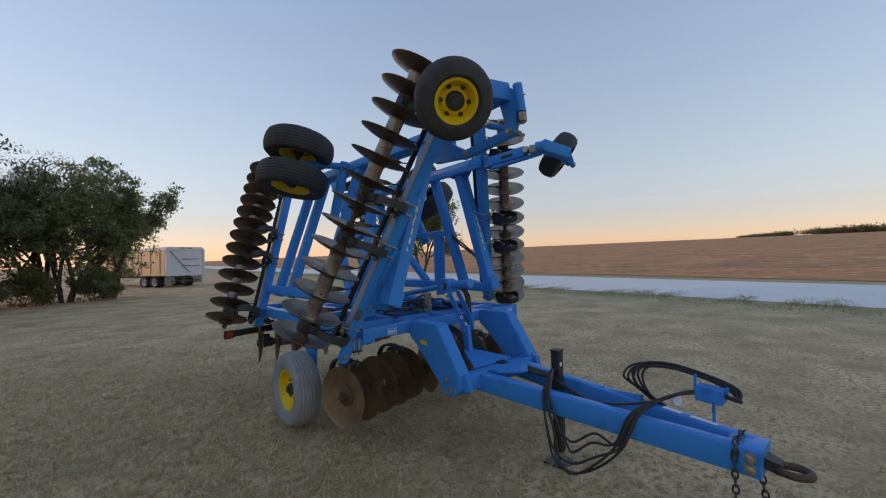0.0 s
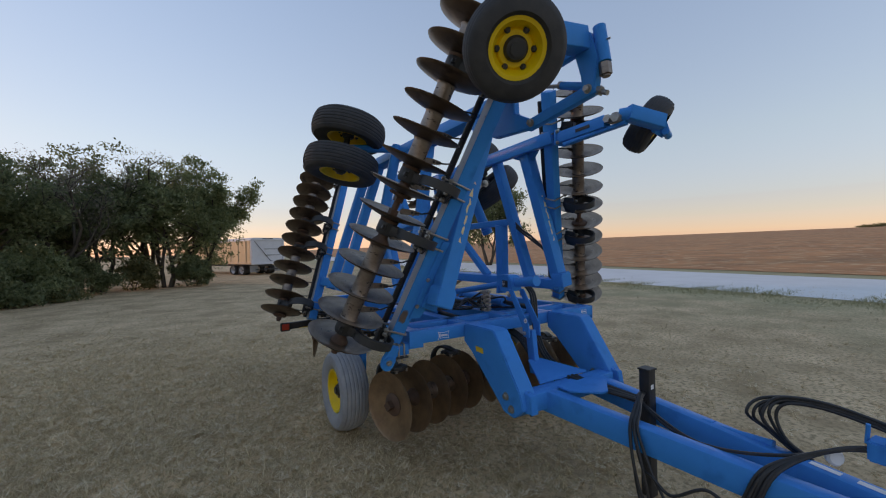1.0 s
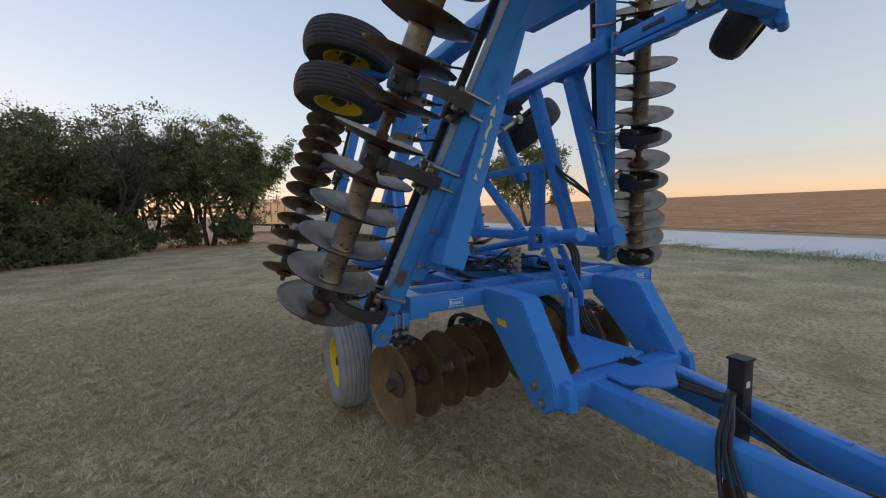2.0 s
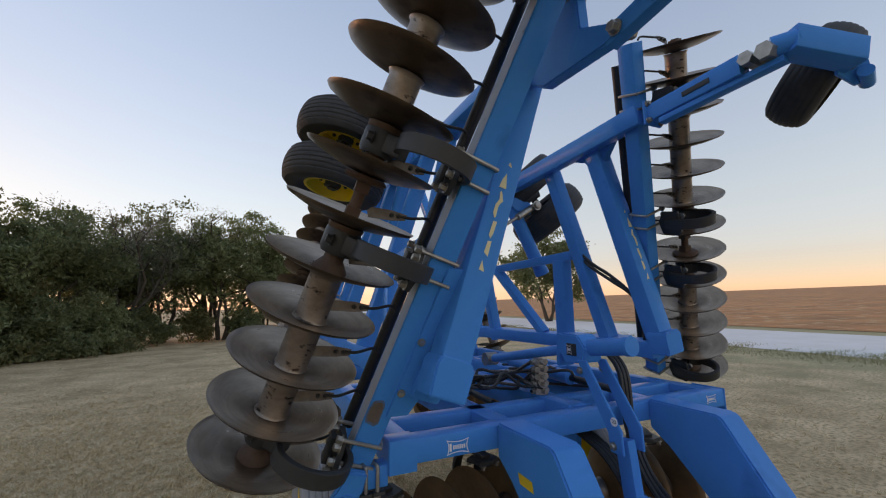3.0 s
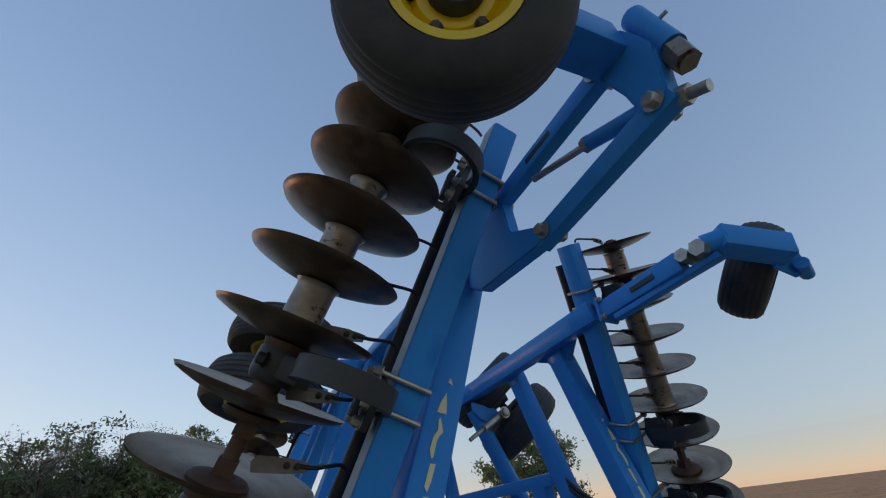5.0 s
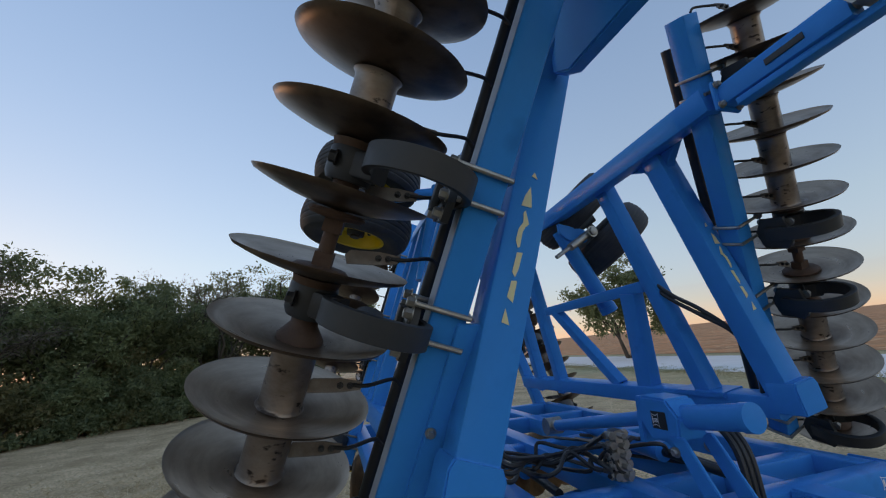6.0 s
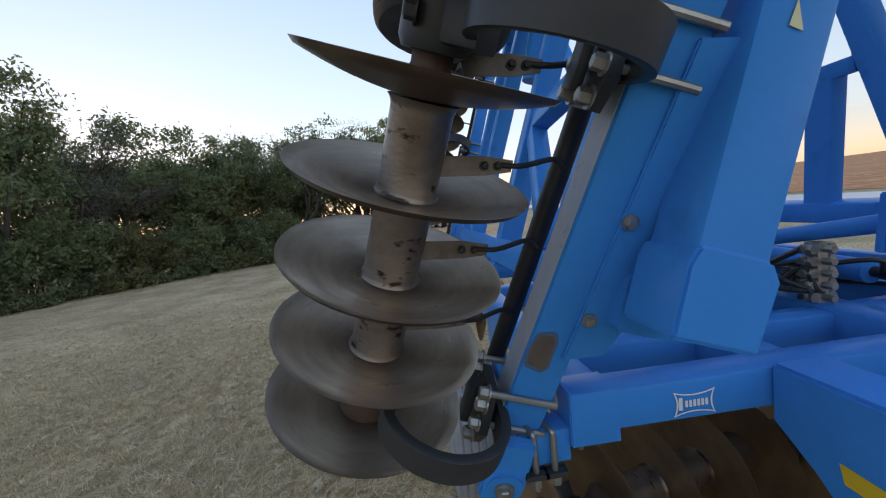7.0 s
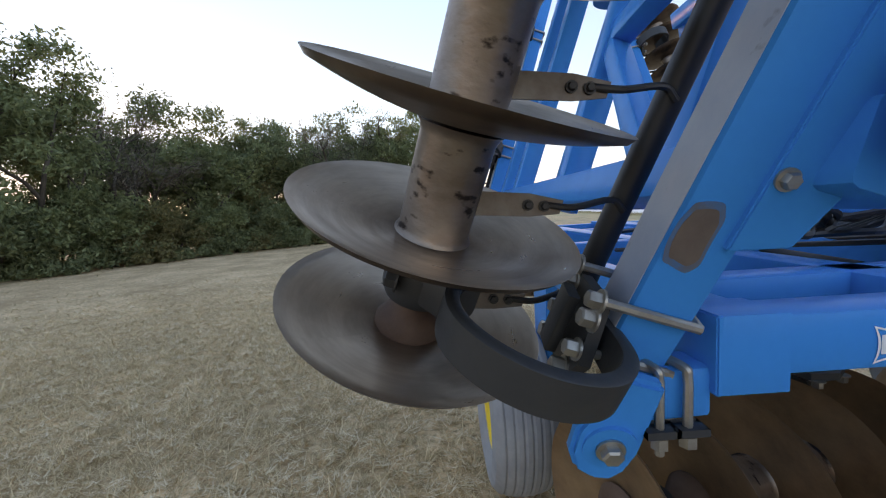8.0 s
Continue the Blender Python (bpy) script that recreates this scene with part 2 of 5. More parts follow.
def add_strap(bm, pts, side, width, thick):
    """A flat bar that follows pts; side is the direction of its width."""
    side = Vector(side).normalized()
    prev = None
    for i, p in enumerate(pts):
        t = (pts[min(i + 1, len(pts) - 1)] - pts[max(i - 1, 0)]).normalized()
        o = side.cross(t).normalized()
        ring = [bm.verts.new(p + side * (a * width / 2) + o * (b * thick / 2)) for a, b in ((-0.96, -1), (0.96, -1), (1, -0.8), (1, 0.8), (0.96, 1), (-0.96, 1), (-1, 0.8), (-1, -0.8))]
        if prev:
            for k in range(8):
                soft(bm.faces.new((prev[k], prev[(k + 1) % 8], ring[(k + 1) % 8], ring[k])))
        else:
            bm.faces.new(ring[::-1])
        prev = ring
    bm.faces.new(prev)
    return bm


def add_lathe(bm, profile, centre, axis, seg=48, closed=True):
    """profile: (radius, height along axis) pairs."""
    axis = Vector(axis).normalized()
    up = Vector((0, 0, 1)) if abs(axis.z) < 0.9 else Vector((0, 1, 0))
    x = up.cross(axis).normalized()
    y = axis.cross(x)
    c = Vector(centre)
    rings = []
    for rr, hh in profile:
        if rr < 1e-6:
            rings.append([bm.verts.new(c + axis * hh)])
        else:
            rings.append([bm.verts.new(c + axis * hh + x * (rr * math.cos(2 * math.pi * i / seg)) + y * (rr * math.sin(2 * math.pi * i / seg))) for i in range(seg)])
    pairs = list(zip(rings, rings[1:]))
    if closed:
        pairs.append((rings[-1], rings[0]))
    for a, b in pairs:
        if len(a) == 1 and len(b) == 1:
            continue
        for i in range(seg):
            j = (i + 1) % seg
            if len(a) == 1:
                soft(bm.faces.new((a[0], b[i], b[j])))
            elif len(b) == 1:
                soft(bm.faces.new((a[i], a[j], b[0])))
            else:
                soft(bm.faces.new((a[i], a[j], b[j], b[i])))
    return bm


def lathe(profile, centre, axis, seg=48, closed=True):
    return add_lathe(bmesh.new(), profile, centre, axis, seg, closed)


def add_prism(bm, outline, offset, shift):
    """A plate: outline points in space, thickened by the vector shift."""
    shift = Vector(shift)
    a = [bm.verts.new(Vector(p) + Vector(offset)) for p in outline]
    b = [bm.verts.new(v.co + shift) for v in a]
    n = len(a)
    for i in range(n):
        bm.faces.new((a[i], a[(i + 1) % n], b[(i + 1) % n], b[i]))
    bm.faces.new(a[::-1])
    bm.faces.new(b)
    return bm


def bevelled(bm, width=0.006, segments=2):
    bmesh.ops.recalc_face_normals(bm, faces=bm.faces)
    edges = [e for e in bm.edges if len(e.link_faces) == 2 and e.calc_face_angle(0) > radians(30)]
    bmesh.ops.bevel(bm, geom=edges, offset=width, segments=segments, affect="EDGES", clamp_overlap=True)
    return bm


def prism(outline, shift, bevel=0.006):
    bm = add_prism(bmesh.new(), outline, (0, 0, 0), shift)
    return bevelled(bm, bevel) if bevel else bm


def add_bolt(bm, p, axis, r=0.018, h=0.014):
    """A hexagonal head on a washer."""
    axis = Vector(axis).normalized()
    p = Vector(p)
    add_lathe(bm, [(0, 0), (r * 1.35, 0), (r * 1.35, 0.004), (0, 0.004)], p, axis, 16, False)
    add_lathe(bm, [(0, 0.003), (r, 0.003), (r, h), (r * 0.8, h + 0.003), (0, h + 0.003)], p, axis, 6, False)
    return bm


def u_bolt(centre, along, out, side, w, h, r=0.008):
    """A U-bolt round a tube: its bow lies on the out side, its legs reach back by h."""
    c, o, s = Vector(centre), Vector(out).normalized(), Vector(side).normalized()
    pts = [c + s * (w / 2) - o * h, c + s * (w / 2), c + s * (w / 2 * 0.92) + o * 0.012, c + o * 0.016, c - s * (w / 2 * 0.92) + o * 0.012, c - s * (w / 2), c - s * (w / 2) - o * h]
    bm = pipe(pts, r, 8, 5)
    for k in (-1, 1):
        add_bolt(bm, c + s * (k * w / 2) - o * (h - 0.012), -o, 0.014, 0.02)
    return bm


# ---------------------------------------------------------------- the harrow
harrow = thing("disc_harrow", "bright blue folding disc harrow with raised wings on dry grass", "farm machine")

TH = radians(19.0)
OUT = Vector((math.sin(TH), 0, math.cos(TH)))  # outboard along the folded wing
SOIL = Vector((-math.cos(TH), 0, math.sin(TH)))  # the side that faces the soil at work
STEP = 0.1912
GANG = Vector((0.2895, -0.3316, 0.8979)).normalized()
GANG_REAR = Vector((0.3274, 0.302, 0.8953)).normalized()


def left(p):
    return Vector(p)


def turned(v, degrees):
    """v turned about the machine's long axis, top inwards for the other wing."""
    c, q = math.cos(radians(degrees)), math.sin(radians(degrees))
    return Vector((c * v.x - q * v.z, v.y, q * v.x + c * v.z))


def right(p):
    """The other wing's frame: mirrored, standing steeper and set back."""
    p = Vector(p)
    return Vector((0.865, 0.415, 1.335)) + turned(Vector((-p.x - 0.925, p.y, p.z - 1.335)), -9.4)


SLANT = Vector((-GANG.x, GANG.y, GANG.z)).rotation_difference(Vector((-0.374, -0.3045, 0.876))).to_matrix()


def right_gang(p):
    """The other wing's front gang."""
    p = Vector(p)
    return Vector((1.571, 0.551, 1.153)) + SLANT @ Vector((-p.x - 1.518, p.y - 0.161, p.z - 1.104))


def mirror(p):
    return Vector((-p[0], p[1], p[2]))


DISC_R = 0.2385
DISH = 0.046


def disc_profile():
    out = []
    for k in range(9):
        r = 0.045 + (DISC_R - 0.045) * k / 8
        out.append((r, DISH * (r / DISC_R) ** 2))
    out.append((DISC_R + 0.001, DISH + 0.001))
    for k in range(8, -1, -1):
        r = 0.045 + (DISC_R - 0.007 - 0.045) * k / 8
        out.append((r, DISH * (r / DISC_R) ** 2 - 0.0065))
    return out


PROFILE = disc_profile()


def disc_mesh(mat, seg, back=None):
    bm = lathe(PROFILE, (0, 0, 0), (0, 0, 1), seg)
    me = bpy.data.meshes.new("disc_blade")
    bmesh.ops.recalc_face_normals(bm, faces=bm.faces)
    bm.to_mesh(me)
    bm.free()
    me.materials.append(mat)
    me.materials.append(back or mat)
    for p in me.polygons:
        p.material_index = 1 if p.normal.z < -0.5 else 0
    me.polygons.foreach_set("use_smooth", [True] * len(me.polygons))
    me.set_sharp_from_angle(angle=radians(50))
    return me


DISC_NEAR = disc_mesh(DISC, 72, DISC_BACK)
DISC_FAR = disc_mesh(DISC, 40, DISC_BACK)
DISC_LOW = disc_mesh(DISC_TAN, 48)


def place_disc(me, centre, axis, parent, spin, size=1.0):
    ob = new("disc_blade", me)
    ob.parent = parent
    q = Vector(axis).to_track_quat("Z", "Y").to_matrix().to_4x4()
    ob.matrix_basis = Matrix.Translation(centre) @ q @ Matrix.Rotation(spin, 4, "Z") @ Matrix.Scale(size, 4)
    return ob


def shared(name, bm, mat):
    me = bpy.data.meshes.new(name)
    bmesh.ops.recalc_face_normals(bm, faces=bm.faces)
    bm.to_mesh(me)
    bm.free()
    me.materials.append(mat)
    me.polygons.foreach_set("use_smooth", [True] * len(me.polygons))
    me.set_sharp_from_angle(angle=radians(40))
    return me


ZAX = Vector((0, 0, 1))
SPOOL_MESH = shared("spool", lathe([(0.069, 0.0), (0.064, 0.006), (0.060, 0.016), (0.060, STEP - 0.024), (0.064, STEP - 0.012), (0.069, STEP - 0.007), (0.03, STEP - 0.007), (0.03, 0.0)], (0, 0, 0), ZAX, 36), SPOOL)
BEARING_SPOOL = shared("bearing_spool", lathe([(0.064, 0.0), (0.064, 0.012), (0.048, 0.035), (0.037, 0.05), (0.037, STEP - 0.055), (0.044, STEP - 0.045), (0.062, STEP - 0.03), (0.067, STEP - 0.008), (0.03, STEP - 0.008), (0.03, 0.0)], (0, 0, 0), ZAX, 36), RUST)


def end_nut_mesh():
    bm = lathe([(0.0, 0.0), (0.075, 0.0), (0.08, 0.01), (0.07, 0.02), (0.035, 0.024), (0.0, 0.024)], (0, 0, 0), ZAX, 28, False)
    add_lathe(bm, [(0.0, 0.02), (0.036, 0.02), (0.036, 0.062), (0.0, 0.062)], (0, 0, 0), ZAX, 4, False)
    return shared("end_nut", bm, RUST)


END_NUT = end_nut_mesh()


def put(name, me, at, axis, parent, spin=0.0, size=1.0):
    ob = new(name, me)
    ob.parent = parent
    ob.matrix_basis = Matrix.Translation(at) @ Vector(axis).to_track_quat("Z", "Y").to_matrix().to_4x4() @ Matrix.Rotation(spin, 4, "Z") @ Matrix.Scale(size, 4)
    return ob


def gang(at, axis, forward, toward, count, breaks, hangers, mesh, flip, wide=0.08, reach=1.0, size=1.0):
    """A row of discs on a shaft. at: the first disc; axis: along the shaft; forward: the side to which the
    hanger springs bulge; toward: from the shaft to its beam; flip: mirrors points for the other wing."""
    F = flip
    step = STEP * size
    origin = F(at)
    ax = F(Vector(at) + axis) - origin
    fw = F(Vector(at) + forward) - origin
    tw = (F(Vector(at) + toward) - origin) * reach
    g = part("gang_bolt", rod(origin - ax * 0.09, origin + ax * ((count - 1) * step + 0.07), 0.022, 12), RUST, harrow, "rusty square gang bolt through the spools")
    for i in range(count - 1):
        a = origin + ax * (i * step)
        if i in breaks:
            put("end_nut", END_NUT, a + ax * 0.002, ax, g, 0.0, size)
            put("end_nut", END_NUT, a + ax * (step - 0.009), -ax, g, 0.0, size)
        elif i in hangers:
            put("bearing_spool", BEARING_SPOOL, a, ax, g, 0.0, size)
        else:
            put("spool", SPOOL_MESH, a, ax, g, 1.3 * i, size)
    put("end_nut", END_NUT, origin - ax * 0.009, -ax, g, 0.0, size)
    put("end_nut", END_NUT, origin + ax * ((count - 1) * step + 0.002), ax, g, 0.0, size)
    for i in range(count):
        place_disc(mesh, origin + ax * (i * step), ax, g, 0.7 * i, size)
    for i in hangers:
        c = origin + ax * ((i + 0.64) * step)
        bm = lathe([(0.045, -0.05), (0.058, -0.05), (0.066, -0.032), (0.066, 0.032), (0.058, 0.05), (0.045, 0.05)], c, ax, 28)
        add_beam(bm, c + fw * 0.02, c + fw * 0.075 + tw * 0.085, 0.07, 0.07, ax, 0.008)
        add_bolt(bm, c + fw * 0.06 - tw * 0.036, -tw + ax * 0.01, 0.016, 0.02)
        part("bearing_housing", bm, IRON, g, "dark cast bearing housing")
        bm = bmesh.new()
        bend = ((0.075, 0.055), (0.05, 0.12), (0.062, 0.19), (0.115, 0.245), (0.19, 0.265), (0.265, 0.24), (0.312, 0.175), (0.318, 0.09), (0.30, 0.02))
        pts = [c + tw * u + (fw + ax * 0.10) * v for u, v in bend]
        add_strap(bm, smooth_path(pts, 6), ax, wide, 0.022)
        part("c_spring", bm, IRON, g, "dark grey flat steel C-shaped hanger spring")
        bm = bmesh.new()
        add_prism(bm, [c + tw * 0.272 + fw * 0.13 - ax * 0.02, c + tw * 0.272 + fw * 0.10 - ax * 0.075, c + tw * 0.272 + fw * 0.0 - ax * 0.075, c + tw * 0.272 - fw * 0.03, c + tw * 0.272 + fw * 0.0 + ax * 0.075, c + tw * 0.272 + fw * 0.10 + ax * 0.085], (0, 0, 0), tw * 0.022)
        add_beam(bm, c + tw * 0.25 + fw * 0.045 - ax * 0.05, c + tw * 0.25 + fw * 0.045 + ax * 0.06, 0.05, 0.02, tw, 0.004)
        clamp = part("spring_clamp", bm, IRON, g, "bolted dark steel spring clamp")
        for k, j in ((-1, 0.095), (1, 0.115), (1, -0.005), (-1, -0.005)):
            part("clamp_nut", add_bolt(bmesh.new(), c + tw * 0.272 + ax * (0.055 * k) + fw * j, -tw, 0.015, 0.022), ZINC, clamp)
    return g


def gang_beam(at, axis, forward, toward, u0, u1, hangers, flip, v=0.365, w=0.078):
    """The square tube that carries a gang, with its U-bolts, scraper bar and scrapers."""
    F = flip
    o = F(at)
    ax, fw, tw = (F(Vector(at) + k) - o for k in (axis, forward, toward))
    b = part("gang_beam", beam(o + ax * u0 + tw * v + fw * w, o + ax * u1 + tw * v + fw * w, 0.102, 0.104, fw), BLUE, harrow, "blue square gang tube with worn paint")
    for i in hangers:
        for k in (-0.005, 0.085):
            c = o + ax * ((i + 0.64) * STEP + k) + tw * (v + 0.042) + fw * w
            part("u_bolt", u_bolt(c, ax, tw, fw, 0.122, 0.155), ZINC, b, "zinc plated U-bolt")
    bm = rod(o + ax * (u0 + 0.05) + tw * (v - 0.045) + fw * (w - 0.145), o + ax * (u1 - 0.1) + tw * (v - 0.045) + fw * (w - 0.145), 0.024, 16)
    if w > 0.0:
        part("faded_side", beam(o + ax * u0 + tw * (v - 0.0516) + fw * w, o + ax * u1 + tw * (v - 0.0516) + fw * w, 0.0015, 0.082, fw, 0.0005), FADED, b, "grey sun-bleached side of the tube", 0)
    bar = part("scraper_bar", bm, BLACK, b, "black round scraper bar")
    return b, bar


def scrapers(at, axis, forward, toward, count, parent, flip, v=0.375):
    F = flip
    o = F(at)
    ax, fw, tw = (F(Vector(at) + k) - o for k in (axis, forward, toward))
    for i in range(count):
        c = o + ax * (i * STEP)
        a = c + tw * (v - 0.045) - fw * 0.067 + ax * 0.115
        e = c + tw * (v - 0.165) - fw * 0.03 + ax * 0.10
        arm = part("scraper_arm", pipe([a, a - tw * 0.03 + ax * 0.014, e + tw * 0.02 + ax * 0.006, e - tw * 0.03 - ax * 0.004], 0.006, 8, 5), BLACK, parent, "black bent scraper arm")
        f = c + tw * 0.062 - fw * 0.02 + ax * 0.072
        flat = (ax * 0.95 - fw * 0.3).normalized()
        d = (f - e).normalized()
        q = [e + flat * 0.012, e - flat * 0.012, e + d * 0.05 - flat * 0.020, f - flat * 0.024, f + d * 0.012 + flat * 0.002, f + flat * 0.018, e + d * 0.06 + flat * 0.020]
        blade = part("scraper_blade", add_prism(bmesh.new(), q, (0, 0, 0), d.cross(flat) * 0.005), SCRAPER, arm, "worn grey steel scraper blade", 0)
        for k in (0.03, 0.058):
            bm = add_bolt(bmesh.new(), e + d * k + d.cross(flat) * 0.005, d.cross(flat), 0.007, 0.007)
            part("blade_bolt", add_bolt(bm, e + d * k, -d.cross(flat), 0.007, 0.007), BLACK, blade)


FRONT_FW = -SOIL.cross(GANG)
if FRONT_FW.y > 0:
    FRONT_FW = -FRONT_FW
REAR_FW = SOIL.cross(GANG_REAR)
if REAR_FW.y < 0:
    REAR_FW = -REAR_FW
FIRST = Vector((-1.518, 0.161, 1.104))
HANG = (0, 4, 6, 10)
REAR_FIRST = Vector((-1.477, 2.554, 1.0))


def tyre(centre, axis, radius, width, mat, rim_r, parent, name, label, hub_side=1, tread=0.006, rim_paint=YELLOW, rim_label="yellow painted steel rim"):
    axis = Vector(axis).normalized()
    prof = []
    half = width / 2
    for k in range(25):
        s = -1 + 2 * k / 24
        r = radius - 0.012 * s * s * 1.6
        groove = tread if k % 4 == 2 and 1 < k < 23 else 0.0
        prof.append((r - groove, s * half * 0.80))
    side = [(radius - 0.045, half * 0.98), (radius - 0.10, half * 1.04), (rim_r + 0.035, half * 0.9), (rim_r, half * 0.72)]
    prof = [(r, -h) for r, h in reversed(side)] + prof + side + [(rim_r - 0.005, half * 0.4), (rim_r - 0.005, -half * 0.4)]
    t = part(name, lathe(prof, centre, axis, 56), mat, parent, label, smooth=32)
    rim = lathe([(rim_r + 0.006, half * 0.74), (rim_r + 0.008, half * 0.80), (rim_r - 0.012, half * 0.78), (rim_r - 0.03, half * 0.35), (rim_r - 0.045, half * 0.1), (0.10, half * 0.14), (0.085, half * 0.3), (0.0, half * 0.3), (0.0, half * 0.1), (rim_r - 0.04, -half * 0.3), (rim_r - 0.012, -half * 0.78), (rim_r + 0.006, -half * 0.76)], centre, axis * hub_side, 40, True)
    part("rim", rim, rim_paint, t, rim_label)
    hub = lathe([(0.0, half * 0.15), (0.062, half * 0.15), (0.062, half * 0.45), (0.05, half * 0.6), (0.034, half * 0.62), (0.034, half * 0.72), (0.0, half * 0.72)], centre, axis * hub_side, 24, False)
    x, y, z, length = axes((0, 0, 0), axis * hub_side, (0, 0, 1) if abs(axis.z) < 0.9 else (0, 1, 0))
    for k in range(6):
        a = k * math.pi / 3
        add_bolt(hub, Vector(centre) + z * (half * 0.28) + x * (0.095 * math.cos(a)) + y * (0.095 * math.sin(a)), z, 0.012, 0.014)
    part("hub", hub, IRON, t, "black wheel hub with studs")
    return t


FRAGMENTS = [
    [(0.938, 0.012), (0.960, -0.002), (0.943, -0.010)],
    [(0.835, -0.026), (0.870, -0.020), (0.905, -0.006), (0.870, 0.004), (0.838, 0.010)],
    [(0.815, -0.014), (0.823, -0.008), (0.800, 0.004), (0.782, 0.012), (0.770, 0.002), (0.752, -0.004), (0.705, -0.004), (0.700, -0.010), (0.722, -0.022), (0.758, -0.020), (0.785, -0.008)],
    [(0.686, -0.010), (0.690, 0.009), (0.640, 0.006), (0.613, -0.001), (0.625, -0.013)],
    [(0.600, -0.010), (0.604, 0.008), (0.540, 0.008), (0.552, -0.014)],
    [(0.480, -0.016), (0.520, -0.012), (0.478, 0.010)],
]


def wing(F, FG, near, v=0.365, lean=-0.17):
    me = DISC_NEAR if near else DISC_FAR
    gang(FIRST, GANG, FRONT_FW, -SOIL, 13, (5,), HANG, me, FG, 0.062, v / 0.375)
    b, bar = gang_beam(FIRST, GANG, FRONT_FW, -SOIL, 0.10, 2.36 if near else 2.40, HANG, FG, v, 0.05 if near else -0.09)
    scrapers(FIRST, GANG, FRONT_FW, -SOIL, 13, bar, FG, v)
    gang(REAR_FIRST, GANG_REAR, -REAR_FW, -SOIL, 13, (5,), HANG, DISC_FAR, F, 0.08, 1.0)
    rb, rbar = gang_beam(REAR_FIRST, GANG_REAR, -REAR_FW, -SOIL, 0.0, 2.60, HANG, F)
    scrapers(REAR_FIRST, GANG_REAR, -REAR_FW, -SOIL, 13, rbar, F)
    yv = Vector((0, 1, 0))
    up_out = F(OUT) - F((0, 0, 0))
    soil = F(SOIL) - F((0, 0, 0))

    def at(s, y, w=0.0):
        """A point of the wing: s metres outboard of the foot, y along the machine, w to the soil side."""
        return F(Vector((-0.925, y, 1.335)) + OUT * s + SOIL * w)

    # lettered post with its foot
    s_top, s_rail, y_end, tilt = (1.50, 1.56, -0.30, -0.022) if near else (1.45, 1.48, -0.445, 0.0)
    y_foot = -0.24 if near else -0.175
    post = part("wing_post", beam(at(0.10, y_foot), at(s_top, lean, tilt), 0.122, 0.125, yv), BLUE, harrow, "blue square wing post with worn cream lettering")
    y_f = -0.313 if near else -0.278
    foot = [at(0.0, y_f, 0.072), at(0.0, y_f, -0.072), at(0.115, y_f, -0.076), at(0.145, y_f + 0.006, -0.061), at(0.145, y_f + 0.006, 0.061), at(0.115, y_f, 0.074)]
    part("post_foot", prism(foot, (0, 0.14, 0), 0.006), BLUE, post)
    for shape in FRAGMENTS:
        y0 = -0.2725
        part("lettering", add_prism(bmesh.new(), [at(a, y0 + y_foot + 0.208 + (lean - y_foot) * (a - 0.10) / (s_top - 0.10), -0.9 * c + tilt * (a - 0.1) / 1.4) for a, c in shape], (0, 0, 0), (0, -0.0012, 0)), DECAL_P, post, "worn remains of cream lettering", 0)
    # further posts and rails
    for y0, s1 in ((1.0, 1.54), (1.85, 1.54), (2.25, 1.54)) if near else ((1.85, 1.40), (2.25, 1.40)):
        part("wing_post", beam(at(-0.05, y0), at(s1, y0), 0.10, 0.10, yv), BLUE, harrow, "blue square wing post")
    part("wing_rail", beam(at(0.02, -0.14), at(0.02, 2.6), 0.11, 0.11, up_out), BLUE, harrow, "blue square wing rail")
    part("wing_rail", beam(at(s_rail, y_end, 0.0 if near else -0.085), at(s_rail - (0.02 if near else 0.08), 2.3, 0.0 if near else -0.03), 0.12, 0.12, up_out), BLUE, harrow, "blue square wing rail")
    if near:
        part("wing_strut", beam(at(1.52, 0.70, -0.02), at(0.06, 0.24, -0.02), 0.075, 0.10, yv, 0.008), BLUE, harrow, "blue diagonal wing strut")
        part("wing_bar", beam(at(0.72, 0.28), at(0.62, 1.0), 0.075, 0.09, up_out, 0.008), BLUE, harrow)
        part("wing_strut", beam(at(0.70, 0.30), at(0.06, 0.30), 0.08, 0.10, yv, 0.008), BLUE, harrow)
        part("wing_strut", beam(at(0.60, 0.98), at(0.06, 0.42), 0.075, 0.07, yv, 0.008), BLUE, harrow)
    else:
        part("wing_strut", beam(at(1.44, 0.52), at(0.06, 0.25), 0.10, 0.10, yv, 0.008), BLUE, harrow, "blue diagonal wing strut")
        part("wing_bar", beam(at(0.715, 0.44), at(0.70, 1.72), 0.075, 0.075, up_out, 0.008), BLUE, harrow, "blue cross bar of the wing")
        part("wing_strut", beam(at(0.69, 0.60), at(0.06, 0.72), 0.09, 0.13, yv, 0.008), BLUE, harrow, "blue upright wing strut")
        part("wing_strut", beam(at(0.69, 1.60), at(0.06, 1.00), 0.08, 0.08, yv, 0.008), BLUE, harrow, "blue diagonal wing strut")
        part("strut_shoe", prism([at(0.05, 0.10, -0.07), at(0.05, 0.42, -0.07), at(0.08, 0.42, -0.07), at(0.08, 0.10, -0.07)], soil * 0.14, 0.003), BLUE, harrow)
        g2 = prism([at(s_rail - 0.05, 0.30, -0.02), at(s_rail - 0.05, -0.02, -0.02), at(s_rail - 0.24, 0.02, -0.02), at(s_rail - 0.12, 0.12, -0.02)], soil * 0.04, 0.003)
        part("gusset", g2, BLUE, harrow, "blue gusset under the outer rail")
